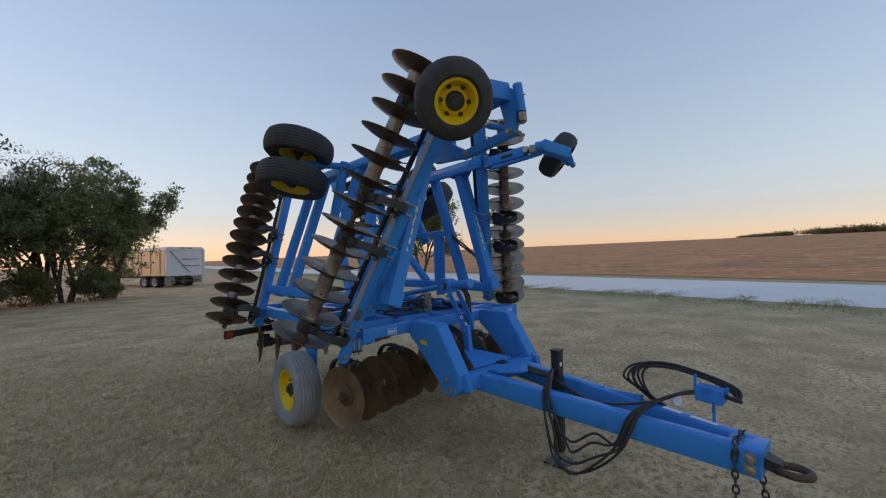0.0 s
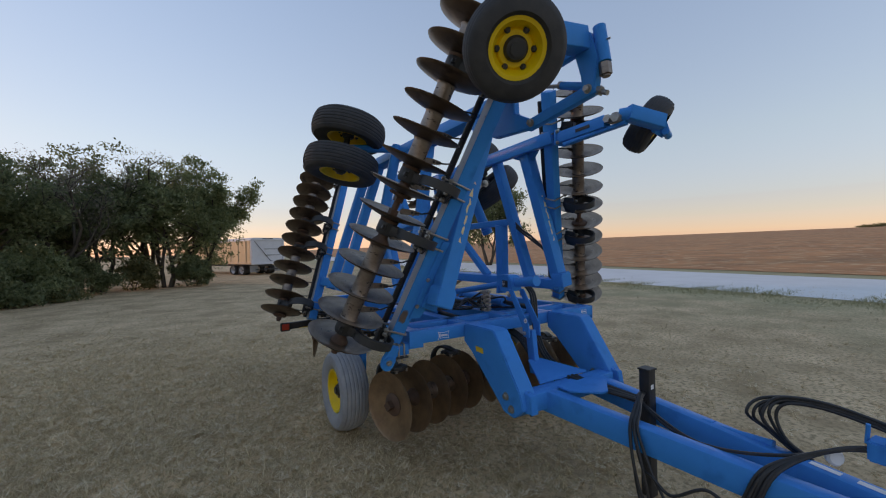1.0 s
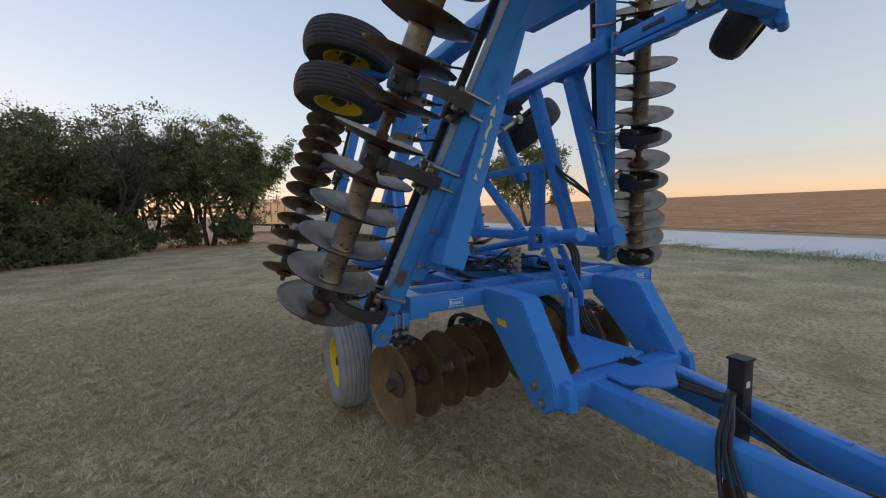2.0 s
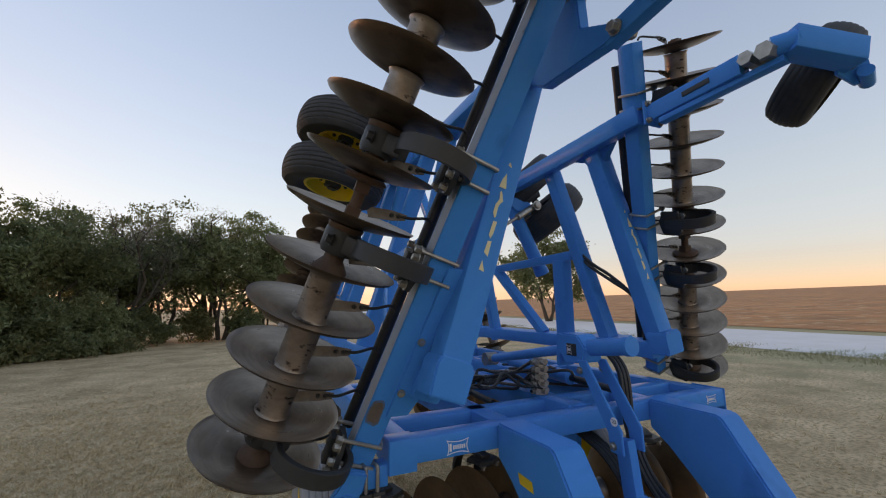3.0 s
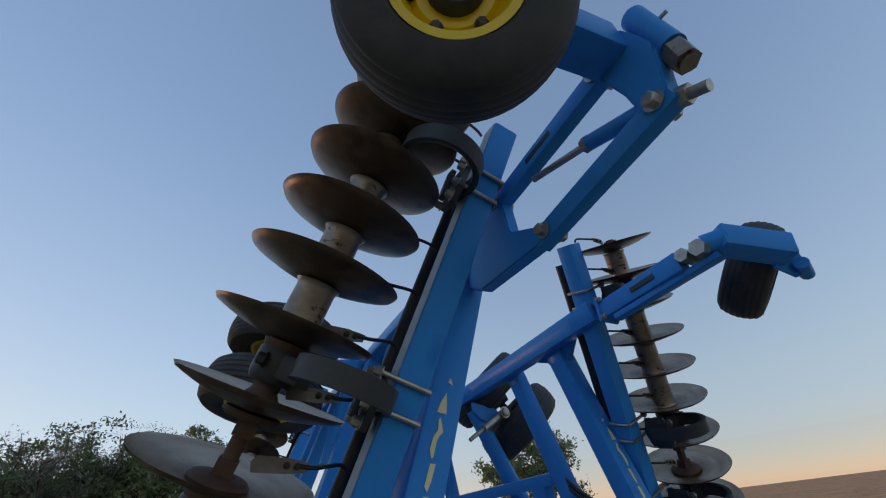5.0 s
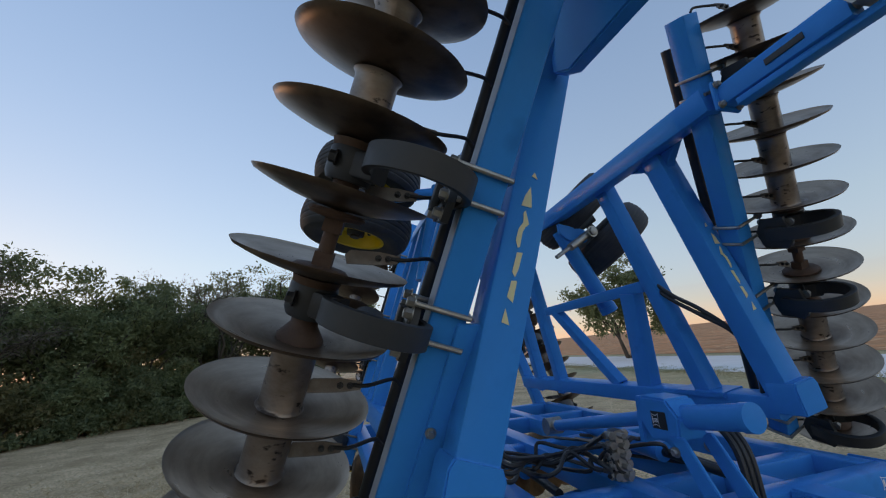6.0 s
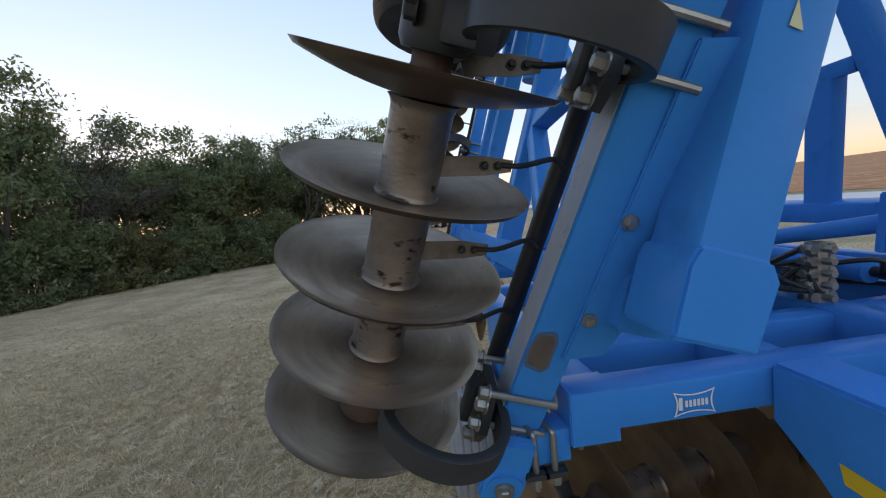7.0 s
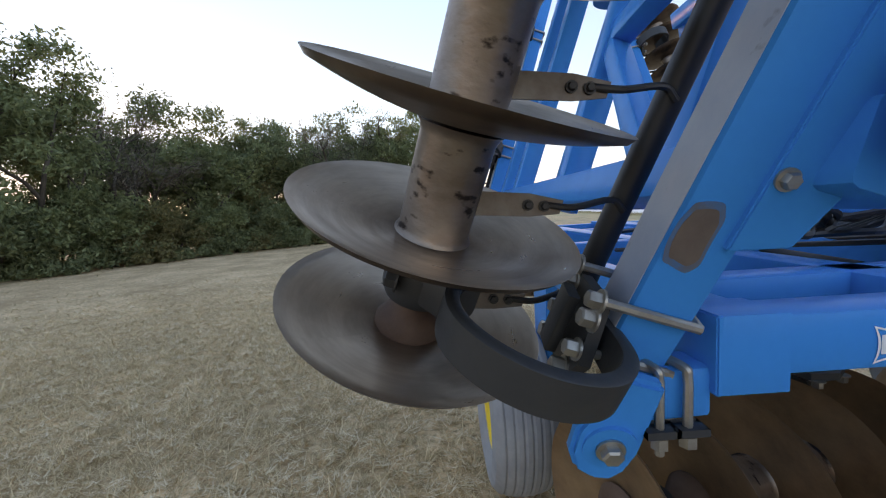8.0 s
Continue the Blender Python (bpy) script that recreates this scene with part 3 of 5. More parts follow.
    # corner plates under the outer rail
    g = prism([at(s_top, lean + 0.14, -0.03), at(s_top, lean - 0.20, -0.03), at(s_top - 0.10, lean - 0.10, -0.03), at(s_top - 0.25, lean - 0.02, -0.03)], soil * 0.06, 0.004)
    part("corner_plate", g, BLUE, harrow)
    # bracket between gang tube and post, with its bolts
    if near:
        o, a, f, t = FIRST, GANG, FRONT_FW, -SOIL
        G = lambda u, x, y: o + a * u + t * x + f * y
        bm = prism([G(0.33, 0.39, 0.112), G(0.95, 0.39, 0.112), G(0.98, 0.50, 0.112), G(0.60, 0.53, 0.112), G(0.36, 0.47, 0.112)], f * -0.02, 0.003)
        lug = part("post_lug", bm, BLUE, harrow, "blue lug plate bolted to the post")
        for x in (bolt_low, bolt_high):
            part("bolt", add_bolt(bmesh.new(), x, f, 0.0115, 0.012), ZINC, lug)
        hp = Vector((-1.204, 0.012, 0.936))
        bm = prism([G(0.12, 0.32, 0.125), G(0.12, 0.395, 0.125), G(0.0, 0.402, 0.14), G(-0.045, 0.398, 0.144), G(-0.07, 0.38, 0.145), G(-0.076, 0.352, 0.145), G(-0.065, 0.318, 0.145), G(-0.035, 0.297, 0.143), G(0.01, 0.292, 0.14)], f * 0.03, 0.008)
        add_lathe(bm, [(0.0, 0.0), (0.042, 0.0), (0.042, 0.014), (0.0, 0.014)], hp, f, 28, False)
        ear = part("hinge_lug", bm, BLUE, harrow, "rounded blue hinge lug")
        part("hinge_pin", add_bolt(bmesh.new(), hp + f * 0.015, f, 0.017, 0.016), ZINC, ear)
        for name, grow, lift, mat, words in (("scuffed_edge", 1.0, 0.1022, SCUFF, "scuffed paint round the bare patch"), ("worn_patch", 0.80, 0.1028, BARE, "patch of bare rusty steel")):
            ring = []
            for k in range(40):
                q = 2 * math.pi * k / 40
                ca, sa = math.cos(q), math.sin(q)
                wob = 1 + 0.05 * math.sin(3 * q + 0.6) + 0.03 * math.sin(7 * q)
                ring.append(G(0.335 + grow * wob * 0.052 * math.copysign(abs(ca) ** 0.6, ca), 0.345 + grow * wob * 0.029 * math.copysign(abs(sa) ** 0.6, sa), lift))
            part(name, add_prism(bmesh.new(), ring, (0, 0, 0), f * 0.0006), mat, b, words, 0)
    # gauge wheel linkage in front of the outer rail
    wheel = WHEEL_L if near else WHEEL_R
    X, XS = -0.455, -0.45

    def fp(y, z, x=X):
        return F((x, y, z - 0.05 + 0.095 * (y + 0.6)))

    if near:
        xv = F((1, 0, 0)) - F((0, 0, 0))
        end = prism([fp(-0.28, 2.62, X - 0.0275), fp(-0.36, 2.58, X - 0.0275), fp(-0.70, 2.592, X - 0.0275), fp(-0.765, 2.62, X - 0.0275), fp(-0.735, 2.65, X - 0.0275), fp(-0.58, 2.72, X - 0.0275), fp(-0.57, 2.90, X - 0.0275), fp(-0.52, 2.93, X - 0.0275), fp(-0.42, 2.86, X - 0.0275), fp(-0.28, 2.82, X - 0.0275)], xv * 0.055, 0.006)
        mount = part("gauge_mount", end, BLUE, harrow, "blue mount for the gauge wheel arms")
        for (a0, a1), (b0, b1) in (((-0.53, 2.89), (-1.09, 2.995)), ((-0.74, 2.625), (-1.19, 2.735))):
            bm = beam(fp(a0 + 0.05, a1 - 0.01), fp(b0 - 0.04, b1 + 0.006), 0.052, 0.068, (0, 0, 1), 0.006)
            arm = part("gauge_arm", bm, BLUE, harrow, "blue parallel arm of the gauge wheel")
            if b1 > 2.8:
                part("slot", beam(fp(a0 * 0.62 + b0 * 0.38, a1 * 0.62 + b1 * 0.38, X - 0.0255), fp(a0 * 0.38 + b0 * 0.62, a1 * 0.38 + b1 * 0.62, X - 0.0255), 0.003, 0.024, (0, 0, 1), 0.001), BLACK, arm, "dark slot in the arm")
            for y0, z0 in ((a0, a1), (b0, b1)):
                for k in (-1, 1):
                    part("pivot_bolt", add_bolt(bmesh.new(), fp(y0, z0, X + 0.0305 * k), xv * k, 0.020, 0.024), ZINC, arm)
        head = prism([fp(-1.15, 3.09, X - 0.030), fp(-1.21, 3.05, X - 0.030), fp(-1.262, 2.91, X - 0.030), fp(-1.239, 2.80, X - 0.030), fp(-1.229, 2.742, X - 0.030), fp(-1.19, 2.70, X - 0.030), fp(-1.15, 2.725, X - 0.030), fp(-1.138, 2.824, X - 0.030), fp(-1.094, 2.973, X - 0.030), fp(-1.078, 3.05, X - 0.030)], xv * 0.060, 0.006)
        head = part("wheel_head", head, BLUE, harrow, "blue head plate of the gauge wheel")
        part("spindle_tube", rod(fp(-1.277, 2.868, XS), fp(-1.246, 3.075, XS), 0.035, 24), BLUE, head)
        part("grease_nipple", rod(fp(-1.29, 2.99, XS), fp(-1.315, 2.99, XS), 0.006, 8), ZINC, head)
        part("spindle_nut", add_rod(rod(fp(-1.283, 2.797, XS), fp(-1.277, 2.862, XS), 0.034, 6), fp(-1.284, 2.787, XS), fp(-1.283, 2.799, XS), 0.022, 12), SPOOL, head, "rusty hexagonal spindle nut")
        link = rod(fp(-0.731, 2.868, XS), fp(-0.975, 2.815, XS), 0.012, 10)
        add_rod(link, fp(-0.955, 2.822, XS), fp(-0.978, 2.818, XS), 0.025, 6)
        part("adjuster", link, ZINC, head, "threaded adjuster rod with a lock nut")
        part("adjuster_tube", rod(fp(-0.975, 2.817, XS), fp(-1.19, 2.755, XS), 0.024, 16), BLUE, head)
        part("adjuster_end", add_rod(rod(fp(-1.225, 2.726, XS), fp(-1.252, 2.713, XS), 0.026, 6), fp(-1.24, 2.718, XS), fp(-1.29, 2.696, XS), 0.015, 10), ZINC, head, "threaded end of the adjuster with its nut")
        w = Vector(wheel)
        axle = beam(fp(-1.15, 3.02, X - 0.03), fp(-1.13, 2.98, X - 0.36), 0.12, 0.13, (0, 0, 1), 0.01)
        part("axle_box", axle, BLUE, head, "blue axle box")
        part("axle", rod(fp(-1.13, 2.93, X - 0.34), w, 0.035, 16), IRON, head)
    else:
        # the same linkage seen along its length: slotted tube, turnbuckle, axle box
        arm = part("gauge_arm", beam((0.541, -0.075, 2.751), (0.555, -0.576, 2.775), 0.085, 0.10, (0, 0, 1), 0.006), BLUE, harrow, "blue slotted gauge wheel arm")
        part("slot", beam((0.501, -0.297, 2.760), (0.505, -0.441, 2.768), 0.004, 0.028, (0, 0, 1), 0.001), BLACK, arm, "dark slot in the arm")
        part("arm_flange", prism([(0.478, -0.089, 2.683), (0.613, -0.089, 2.683), (0.613, -0.089, 2.828), (0.478, -0.089, 2.828)], (0, 0.02, 0), 0.004), BLUE, arm, "blue bolted flange plate")
        for x0 in (0.496, 0.597):
            for z0 in (2.705, 2.807):
                part("bolt", add_bolt(bmesh.new(), (x0, -0.09, z0), (0, -1, 0), 0.014, 0.018), ZINC, arm)
        part("gauge_arm", beam((0.526, -0.152, 2.678), (0.584, -0.731, 2.727), 0.06, 0.03, (0, 0, 1), 0.004), BLUE, harrow)
        bm = rod((0.555, -0.538, 2.778), (0.584, -0.789, 2.789), 0.022, 14)
        add_rod(bm, (0.488, -0.615, 2.778), (0.623, -0.615, 2.778), 0.034, 6)
        add_rod(bm, (0.488, -0.692, 2.770), (0.662, -0.692, 2.785), 0.040, 6)
        part("turnbuckle", bm, ZINC, arm, "weathered threaded turnbuckle")
        box = part("axle_box", beam((0.580, -0.745, 2.799), (0.845, -0.871, 2.727), 0.115, 0.115, (0, 0, 1), 0.01), BLUE, harrow, "blue axle box")
        part("spindle_tube", rod((0.555, -0.692, 2.794), (0.604, -0.779, 2.794), 0.05, 20), BLUE, box)
        part("axle", rod((0.845, -0.847, 2.703), WHEEL_R, 0.03, 14), IRON, box)
        part("axle_plate", prism([(0.816, -0.827, 2.780), (0.864, -0.895, 2.760), (0.970, -0.876, 2.664), (0.932, -0.827, 2.625), (0.816, -0.808, 2.664)], (0.012, 0.016, 0.006), 0.003), BLUE, box, "blue end plate of the axle box")
        part("axle_cap", rod((0.893, -0.876, 2.664), (0.995, -0.842, 2.645), 0.03, 16), BLUE, box)
    # crank of the dual wing wheels
    if near:
        bm = add_rod(rod(F((-0.62, 1.30, 2.20)), F((-0.46, 1.30, 2.88)), 0.055, 20), F((-0.46, 1.30, 2.84)), F((-0.99, 1.46, 2.83)), 0.04, 16)
        part("wheel_crank", bm, BLUE, harrow, "blue tubular crank of the wing wheels")
    else:
        crank = part("wheel_crank", rod((0.60, 1.52, 2.62), (0.915, 1.50, 1.97), 0.062, 24), BLUE, harrow, "blue tubular crank of the wing wheels")
        part("crank_cap", rod((0.905, 1.50, 1.99), (0.930, 1.50, 1.94), 0.068, 24), BLUE, crank)
        part("crank_lever", prism([(0.55, 1.44, 2.66), (0.78, 1.44, 2.61), (0.82, 1.44, 2.55), (0.78, 1.44, 2.50), (0.62, 1.44, 2.52), (0.55, 1.44, 2.58)], (0, 0.03, 0), 0.005), BLUE, crank)
        part("lever_rod", add_rod(rod((0.44, 1.36, 2.36), (0.80, 1.40, 2.57), 0.016, 12), (0.58, 1.37, 2.44), (0.80, 1.40, 2.57), 0.030, 14), ZINC, crank, "weathered lever rod")
        part("lever_pin", add_bolt(rod((0.79, 1.33, 2.565), (0.79, 1.47, 2.565), 0.02, 12), (0.79, 1.35, 2.565), (0, -1, 0), 0.034, 0.02), ZINC, crank)
        part("crank_arm", beam((0.74, 1.54, 2.62), (0.99, 1.60, 2.76), 0.07, 0.07), IRON, crank)
    part("dual_axle", rod(*[Vector(c) for c in DUAL[F]], 0.032, 14), IRON, harrow)
    return post


bolt_low, bolt_high = FIRST + GANG * 0.44 - SOIL * 0.408 + FRONT_FW * 0.112, FIRST + GANG * 0.652 - SOIL * 0.404 + FRONT_FW * 0.112
WHEEL_L, WHEEL_R = (-0.998, -1.145, 2.75), (1.05, -0.635, 2.80)
DUAL = {left: (Vector((-0.942, 1.47, 3.015)), Vector((-1.035, 1.46, 2.643))), right: (Vector((0.87, 1.68, 2.85)), Vector((1.12, 1.62, 2.56)))}
wing(left, left, True, 0.365, -0.19)
wing(right, right_gang, False, 0.29, 0.04)

# wheels
tyre(WHEEL_L, (-0.42, -0.76, -0.46), 0.262, 0.20, TYRE, 0.137, harrow, "gauge_wheel", "black tyre on the raised gauge wheel", 1, 0.003)
tyre(WHEEL_R, (0.42, -0.66, -0.60), 0.256, 0.20, TYRE, 0.137, harrow, "gauge_wheel", "black tyre on the raised gauge wheel", 1, 0.003)
for F in (left, right):
    for c in DUAL[F]:
        a = DUAL[F][1] - DUAL[F][0]
        if F is left:
            tyre(c, a, 0.385, 0.25, TYRE, 0.20, harrow, "wing_wheel", "black ribbed tyre of the raised dual wing wheels")
        else:
            # dark IRON here stands in for rims that lie in shade
            tyre(c, a, 0.385, 0.25, TYRE, 0.20, harrow, "wing_wheel", "dusty grey tyre of the raised dual wing wheels", 1, 0.004, IRON, "rim coloured dark for its shaded underside")
tyre((-1.13, 1.24, 0.385), (-1, 0, 0), 0.385, 0.26, TYRE_GREY, 0.20, harrow, "transport_wheel", "grey weathered ribbed transport tyre on the grass")
tyre((1.13, 1.24, 0.385), (1, 0, 0), 0.385, 0.26, TYRE_GREY, 0.20, harrow, "transport_wheel", "grey weathered ribbed transport tyre on the grass")
for k in (-1, 1):
    part("wheel_leg", prism([(0.93 * k, 1.10, 1.05), (0.93 * k, 1.34, 1.05), (0.93 * k, 1.31, 0.33), (0.93 * k, 1.18, 0.33)], (0.05 * k, 0, 0), 0.006), BLUE, harrow, "blue leg of the transport wheel")

# main frame
ZT = 1.13
crossbar = part("front_crossbar", beam((-1.03, 0.05, ZT - 0.05), (1.05, 0.05, ZT - 0.05), 0.10, 0.10), BLUE, harrow, "blue square front crossbar")
part("end_sleeve", beam((-1.036, 0.05, ZT - 0.061), (-0.922, 0.05, ZT - 0.061), 0.106, 0.128, (0, 0, 1), 0.004), BLUE, crossbar, "blue welded sleeve on the crossbar end")
part("crossbar", beam((-0.93, 0.33, ZT - 0.06), (0.95, 0.33, ZT - 0.06), 0.10, 0.12), BLUE, harrow)
for sx in (-0.975, 0.995):
    part("frame_side", beam((sx, 0.09, ZT - 0.06), (sx, 2.9, ZT - 0.06), 0.10, 0.12), BLUE, harrow)
for sx in (-0.47, 0.47):
    part("frame_rail", beam((sx, 0.09, ZT - 0.06), (sx, 2.9, ZT - 0.06), 0.11, 0.12), BLUE, harrow)
part("frame_rail", beam((0.0, 0.09, ZT - 0.045), (0.0, 2.9, ZT - 0.045), 0.12, 0.12), BLUE, harrow)
for y0 in (1.3, 2.2, 2.9):
    part("crossbar", beam((-1.02, y0, ZT - 0.065), (1.02, y0, ZT - 0.065), 0.10, 0.12), BLUE, harrow)
for sx, k in ((-1.027, -1), (1.05, 1)):
    part("end_cap", prism([(sx, -0.004, ZT + 0.004), (sx, 0.20, ZT + 0.004), (sx, 0.20, ZT - 0.10), (sx, -0.004, ZT - 0.125)], (0.012 * k, 0, 0), 0.003), BLUE, crossbar)
PLATE = [(0.0, 1.142), (-0.36, 1.142), (-0.385, 1.125), (-0.645, 0.74), (-0.665, 0.64), (-0.57, 0.565), (-0.47, 0.58), (-0.10, 0.93), (0.0, 1.0)]
for sx in (-0.545, 0.405):
    br = part("hitch_bracket", prism([(sx, y, z) for y, z in PLATE], (0.14, 0, 0), 0.008), BLUE, harrow, "blue boxed hitch bracket")
    part("slot", beam((sx + 0.07, -0.645, 0.752), (sx + 0.07, -0.676, 0.60), 0.022, 0.012, (0, -1, 0), 0.003), BLACK, br, "dark slot for the tongue ear")
    for k, (y, z) in ((-1, (-0.50, 0.70)), (-1, (-0.555, 0.625))):
        part("pin_bolt", add_bolt(bmesh.new(), (sx - 0.001, y, z), (-1, 0, 0), 0.021, 0.018), ZINC, br)
lab = part("warning_label", prism([(-0.5462, -0.155, 0.99), (-0.5462, -0.245, 0.985), (-0.5462, -0.255, 0.945), (-0.5462, -0.165, 0.95)], (-0.001, 0, 0), 0), DECAL_Y, harrow, "plain yellow warning label", 0)


def frame_logo(c, xv, zv, out, w, h, parent):
    """A white outline with hollow sides and plain bars inside, as a worn badge."""
    c, xv, zv, out = Vector(c), Vector(xv), Vector(zv), Vector(out)
    bm = bmesh.new()
    edge = []
    for k in range(25):
        t = -1 + 2 * k / 24
        edge.append((t, 1 - 0.30 * (1 - t * t)))
    loop = [(a, b) for a, b in edge] + [(1 - 0.16 * (1 - (1 - 2 * k / 10) ** 2), 1 - 2 * k / 10) for k in range(1, 10)] + [(-a, -b) for a, b in edge] + [(-1 + 0.16 * (1 - (1 - 2 * k / 10) ** 2), -1 + 2 * k / 10) for k in range(1, 10)]
    o = [bm.verts.new(c + xv * (a * w / 2) + zv * (b * h / 2) + out * 0.0012) for a, b in loop]
    i = [bm.verts.new(c + xv * (a * w / 2 * 0.90) + zv * (b * h / 2 * 0.84) + out * 0.0012) for a, b in loop]
    n = len(loop)
    for k in range(n):
        bm.faces.new((o[k], o[(k + 1) % n], i[(k + 1) % n], i[k]))
    badge = part("badge", bm, DECAL_W, parent, "white outlined maker's badge with plain bars", 0)
    for x0, x1, y0, y1 in ((-0.74, -0.56, -0.5, 0.5),) + tuple((-0.44 + 0.19 * k, -0.31 + 0.19 * k, -0.30, 0.24) for k in range(6)):
        q = bmesh.new()
        q.faces.new([q.verts.new(c + xv * (a * w / 2) + zv * (b * h / 2) + out * 0.0013) for a, b in ((x0, y0), (x1, y0), (x1, y1), (x0, y1))])
        part("bar", q, DECAL_W, badge, "", 0)
    return badge


frame_logo((-0.738, -0.0005, 1.072), (1, 0, 0), (0, 0, 1), (0, -1, 0), 0.105, 0.062, harrow)
frame_logo((0.93, -0.0005, 1.085), (1, 0, 0), (0, 0, 1), (0, -1, 0), 0.09, 0.05, harrow)
# clamps of the lower gang on the front crossbar
part("stub_tube", beam((-1.165, 0.05, 1.006), (-1.04, 0.055, 1.006), 0.085, 0.085), BLUE, crossbar, "blue stub tube of the lower gang")
for x0, low in ((-1.128, 0.918), (-1.083, 0.955)):
    bow = pipe([(x0, -0.002, low), (x0, -0.002, 1.00), (x0, -0.001, 1.04), (x0 - 0.004, 0.008, 1.055), (x0 - 0.03, 0.09, 1.06), (x0 - 0.034, 0.102, 1.045), (x0 - 0.034, 0.104, 0.95)], 0.0075, 8, 5)
    bolt = part("u_bolt", bow, ZINC, crossbar, "zinc plated U-bolt")
    part("clamp_bar", beam((x0 - 0.026, 0.0, 0.957), (x0 + 0.026, 0.0, 0.957), 0.035, 0.012), IRON, bolt)
    part("nut", add_rod(bmesh.new(), (x0, -0.002, 0.948), (x0, -0.002, 0.93), 0.014, 6), ZINC, bolt)
# turnbuckle linkage on the centre line
link = part("link_bracket", prism([(-0.062, 0.125, 1.505), (-0.062, 0.0, 1.50), (-0.062, -0.05, 1.44), (-0.062, -0.035, 1.365), (-0.062, 0.10, 1.35), (-0.062, 0.145, 1.42)], (0.124, 0, 0), 0.008), BLUE, harrow, "blue pivot bracket over the frame")
part("spring_tube", add_lathe(rod((0, 0.03, 1.43), (0, -0.265, 1.463), 0.041, 28), [(0.0, 0.0), (0.045, 0.0), (0.045, 0.03), (0.0, 0.034)], (0, -0.25, 1.461), (0, -1, 0.11), 28, False), BLUE, link, "blue spring tube with a capped end")
part("link_rod", rod((0, 0.12, 1.42), (-0.02, 0.90, 1.285), 0.028, 16), BLUE, link, "blue linkage rod")
part("rod_eye", add_rod(rod((-0.06, 0.93, 1.28), (0.03, 0.93, 1.28), 0.045, 16), (-0.02, 0.86, 1.29), (-0.02, 0.93, 1.28), 0.03, 12), ZINC, link)
for k in (-1, 1):
    st = part("link_strut", prism([(0.055 * k, 0.0, 1.38), (0.055 * k, -0.06, 1.38), (0.055 * k, -0.245, 1.10), (0.055 * k, -0.25, 1.0), (0.055 * k, -0.18, 1.0), (0.055 * k, -0.17, 1.08)], (0.014 * k, 0, 0), 0.003), BLUE, link, "blue strut plate")
    for y0, z0 in ((-0.02, 1.33), (-0.20, 1.03)):
        part("bolt", add_bolt(bmesh.new(), (0.069 * k, y0, z0), (k, 0, 0), 0.013, 0.013), ZINC, st)
part("link_bar", beam((0, -0.20, 1.05), (0, -0.24, 0.70), 0.05, 0.075, (0, 1, 0), 0.006), BLUE, link)
part("clevis_plate", prism([(-0.05, 0.165, 1.50), (-0.05, 0.135, 1.50), (-0.05, 0.15, 1.33), (-0.05, 0.18, 1.33)], (0.10, 0, 0), 0.004), BLUE, link, "blue clevis plate")
slot = part("slot", beam((-0.0635, 0.075, 1.425), (-0.0635, 0.005, 1.425), 0.002, 0.06, (0, 0, 1), 0.0006), BLACK, link, "dark square opening")
frame_logo((-0.0645, 0.055, 1.425), (0, -1, 0), (0, 0, 1), (-1, 0, 0), 0.035, 0.05, harrow)
disc20 = part("number_label", rod((-0.0712, -0.212, 1.135), (-0.0695, -0.212, 1.135), 0.019, 28), DECAL_W, link, "round white label", 0)
cu = bpy.data.curves.new("number", "FONT")
cu.body, cu.size, cu.align_x, cu.align_y, cu.extrude = "20", 0.024, "CENTER", "CENTER", 0.0004
cu.materials.append(BLACK)
num = new("number", cu)
num.parent = link
num.matrix_basis = Matrix.Translation((-0.0718, -0.212, 1.135)) @ Euler((radians(90), 0, radians(-90))).to_matrix().to_4x4()

# hydraulic valve block, cylinders and hoses among the frame
valve = bmesh.new()
add_beam(valve, (-0.03, 0.36, 1.14), (-0.03, 0.36, 1.345), 0.04, 0.05, (0, 1, 0), 0.006)
for k in range(5):
    z = 1.165 + 0.04 * k
    add_rod(valve, (-0.085, 0.36, z), (0.025, 0.36, z), 0.015, 8)
    add_rod(valve, (-0.062, 0.335, z), (-0.062, 0.375, z), 0.017, 6)
    add_rod(valve, (0.002, 0.335, z), (0.002, 0.375, z), 0.017, 6)
    add_rod(valve, (-0.03, 0.30, z), (-0.03, 0.34, z), 0.013, 6)
part("valve_block", valve, ZINC, harrow, "stacked zinc hydraulic fittings")
for x0, y0, y1, z in ((0.26, 0.08, 1.15, 1.20), (0.37, 0.20, 1.25, 1.17), (-0.25, 0.5, 1.2, 1.10)):
    cyl = part("hydraulic_cylinder", rod((x0, y0 + 0.35, z), (x0 + 0.05, y1, z + 0.02), 0.042, 20), BLUE, harrow, "blue hydraulic cylinder")
    part("piston_rod", rod((x0 - 0.01, y0, z - 0.01), (x0 + 0.01, y0 + 0.36, z), 0.02, 12), BLACK, cyl)
rng = np.random.default_rng(5)
for k in range(13):
    x0, y0 = rng.uniform(-0.5, 0.4), rng.uniform(0.25, 1.0)
    pts = [Vector((-0.09 if k % 2 else 0.03, 0.36, 1.165 + 0.04 * (k % 5)))]
    for j in range(4):
        f = (j + 1) / 4
        pts.append(Vector((-0.03 + (x0 + 0.03) * f * 1.3, 0.42 + (y0 - 0.42) * f + rng.uniform(-0.05, 0.10), 1.17 + 0.05 * math.sin(3 * f) + rng.uniform(-0.03, 0.05))))
    pts.append(pts[-1] + Vector((rng.uniform(-0.1, 0.1), 0.5, -0.06)))
    part("hose", pipe(pts, 0.0095, 6, 6), HOSE, harrow)
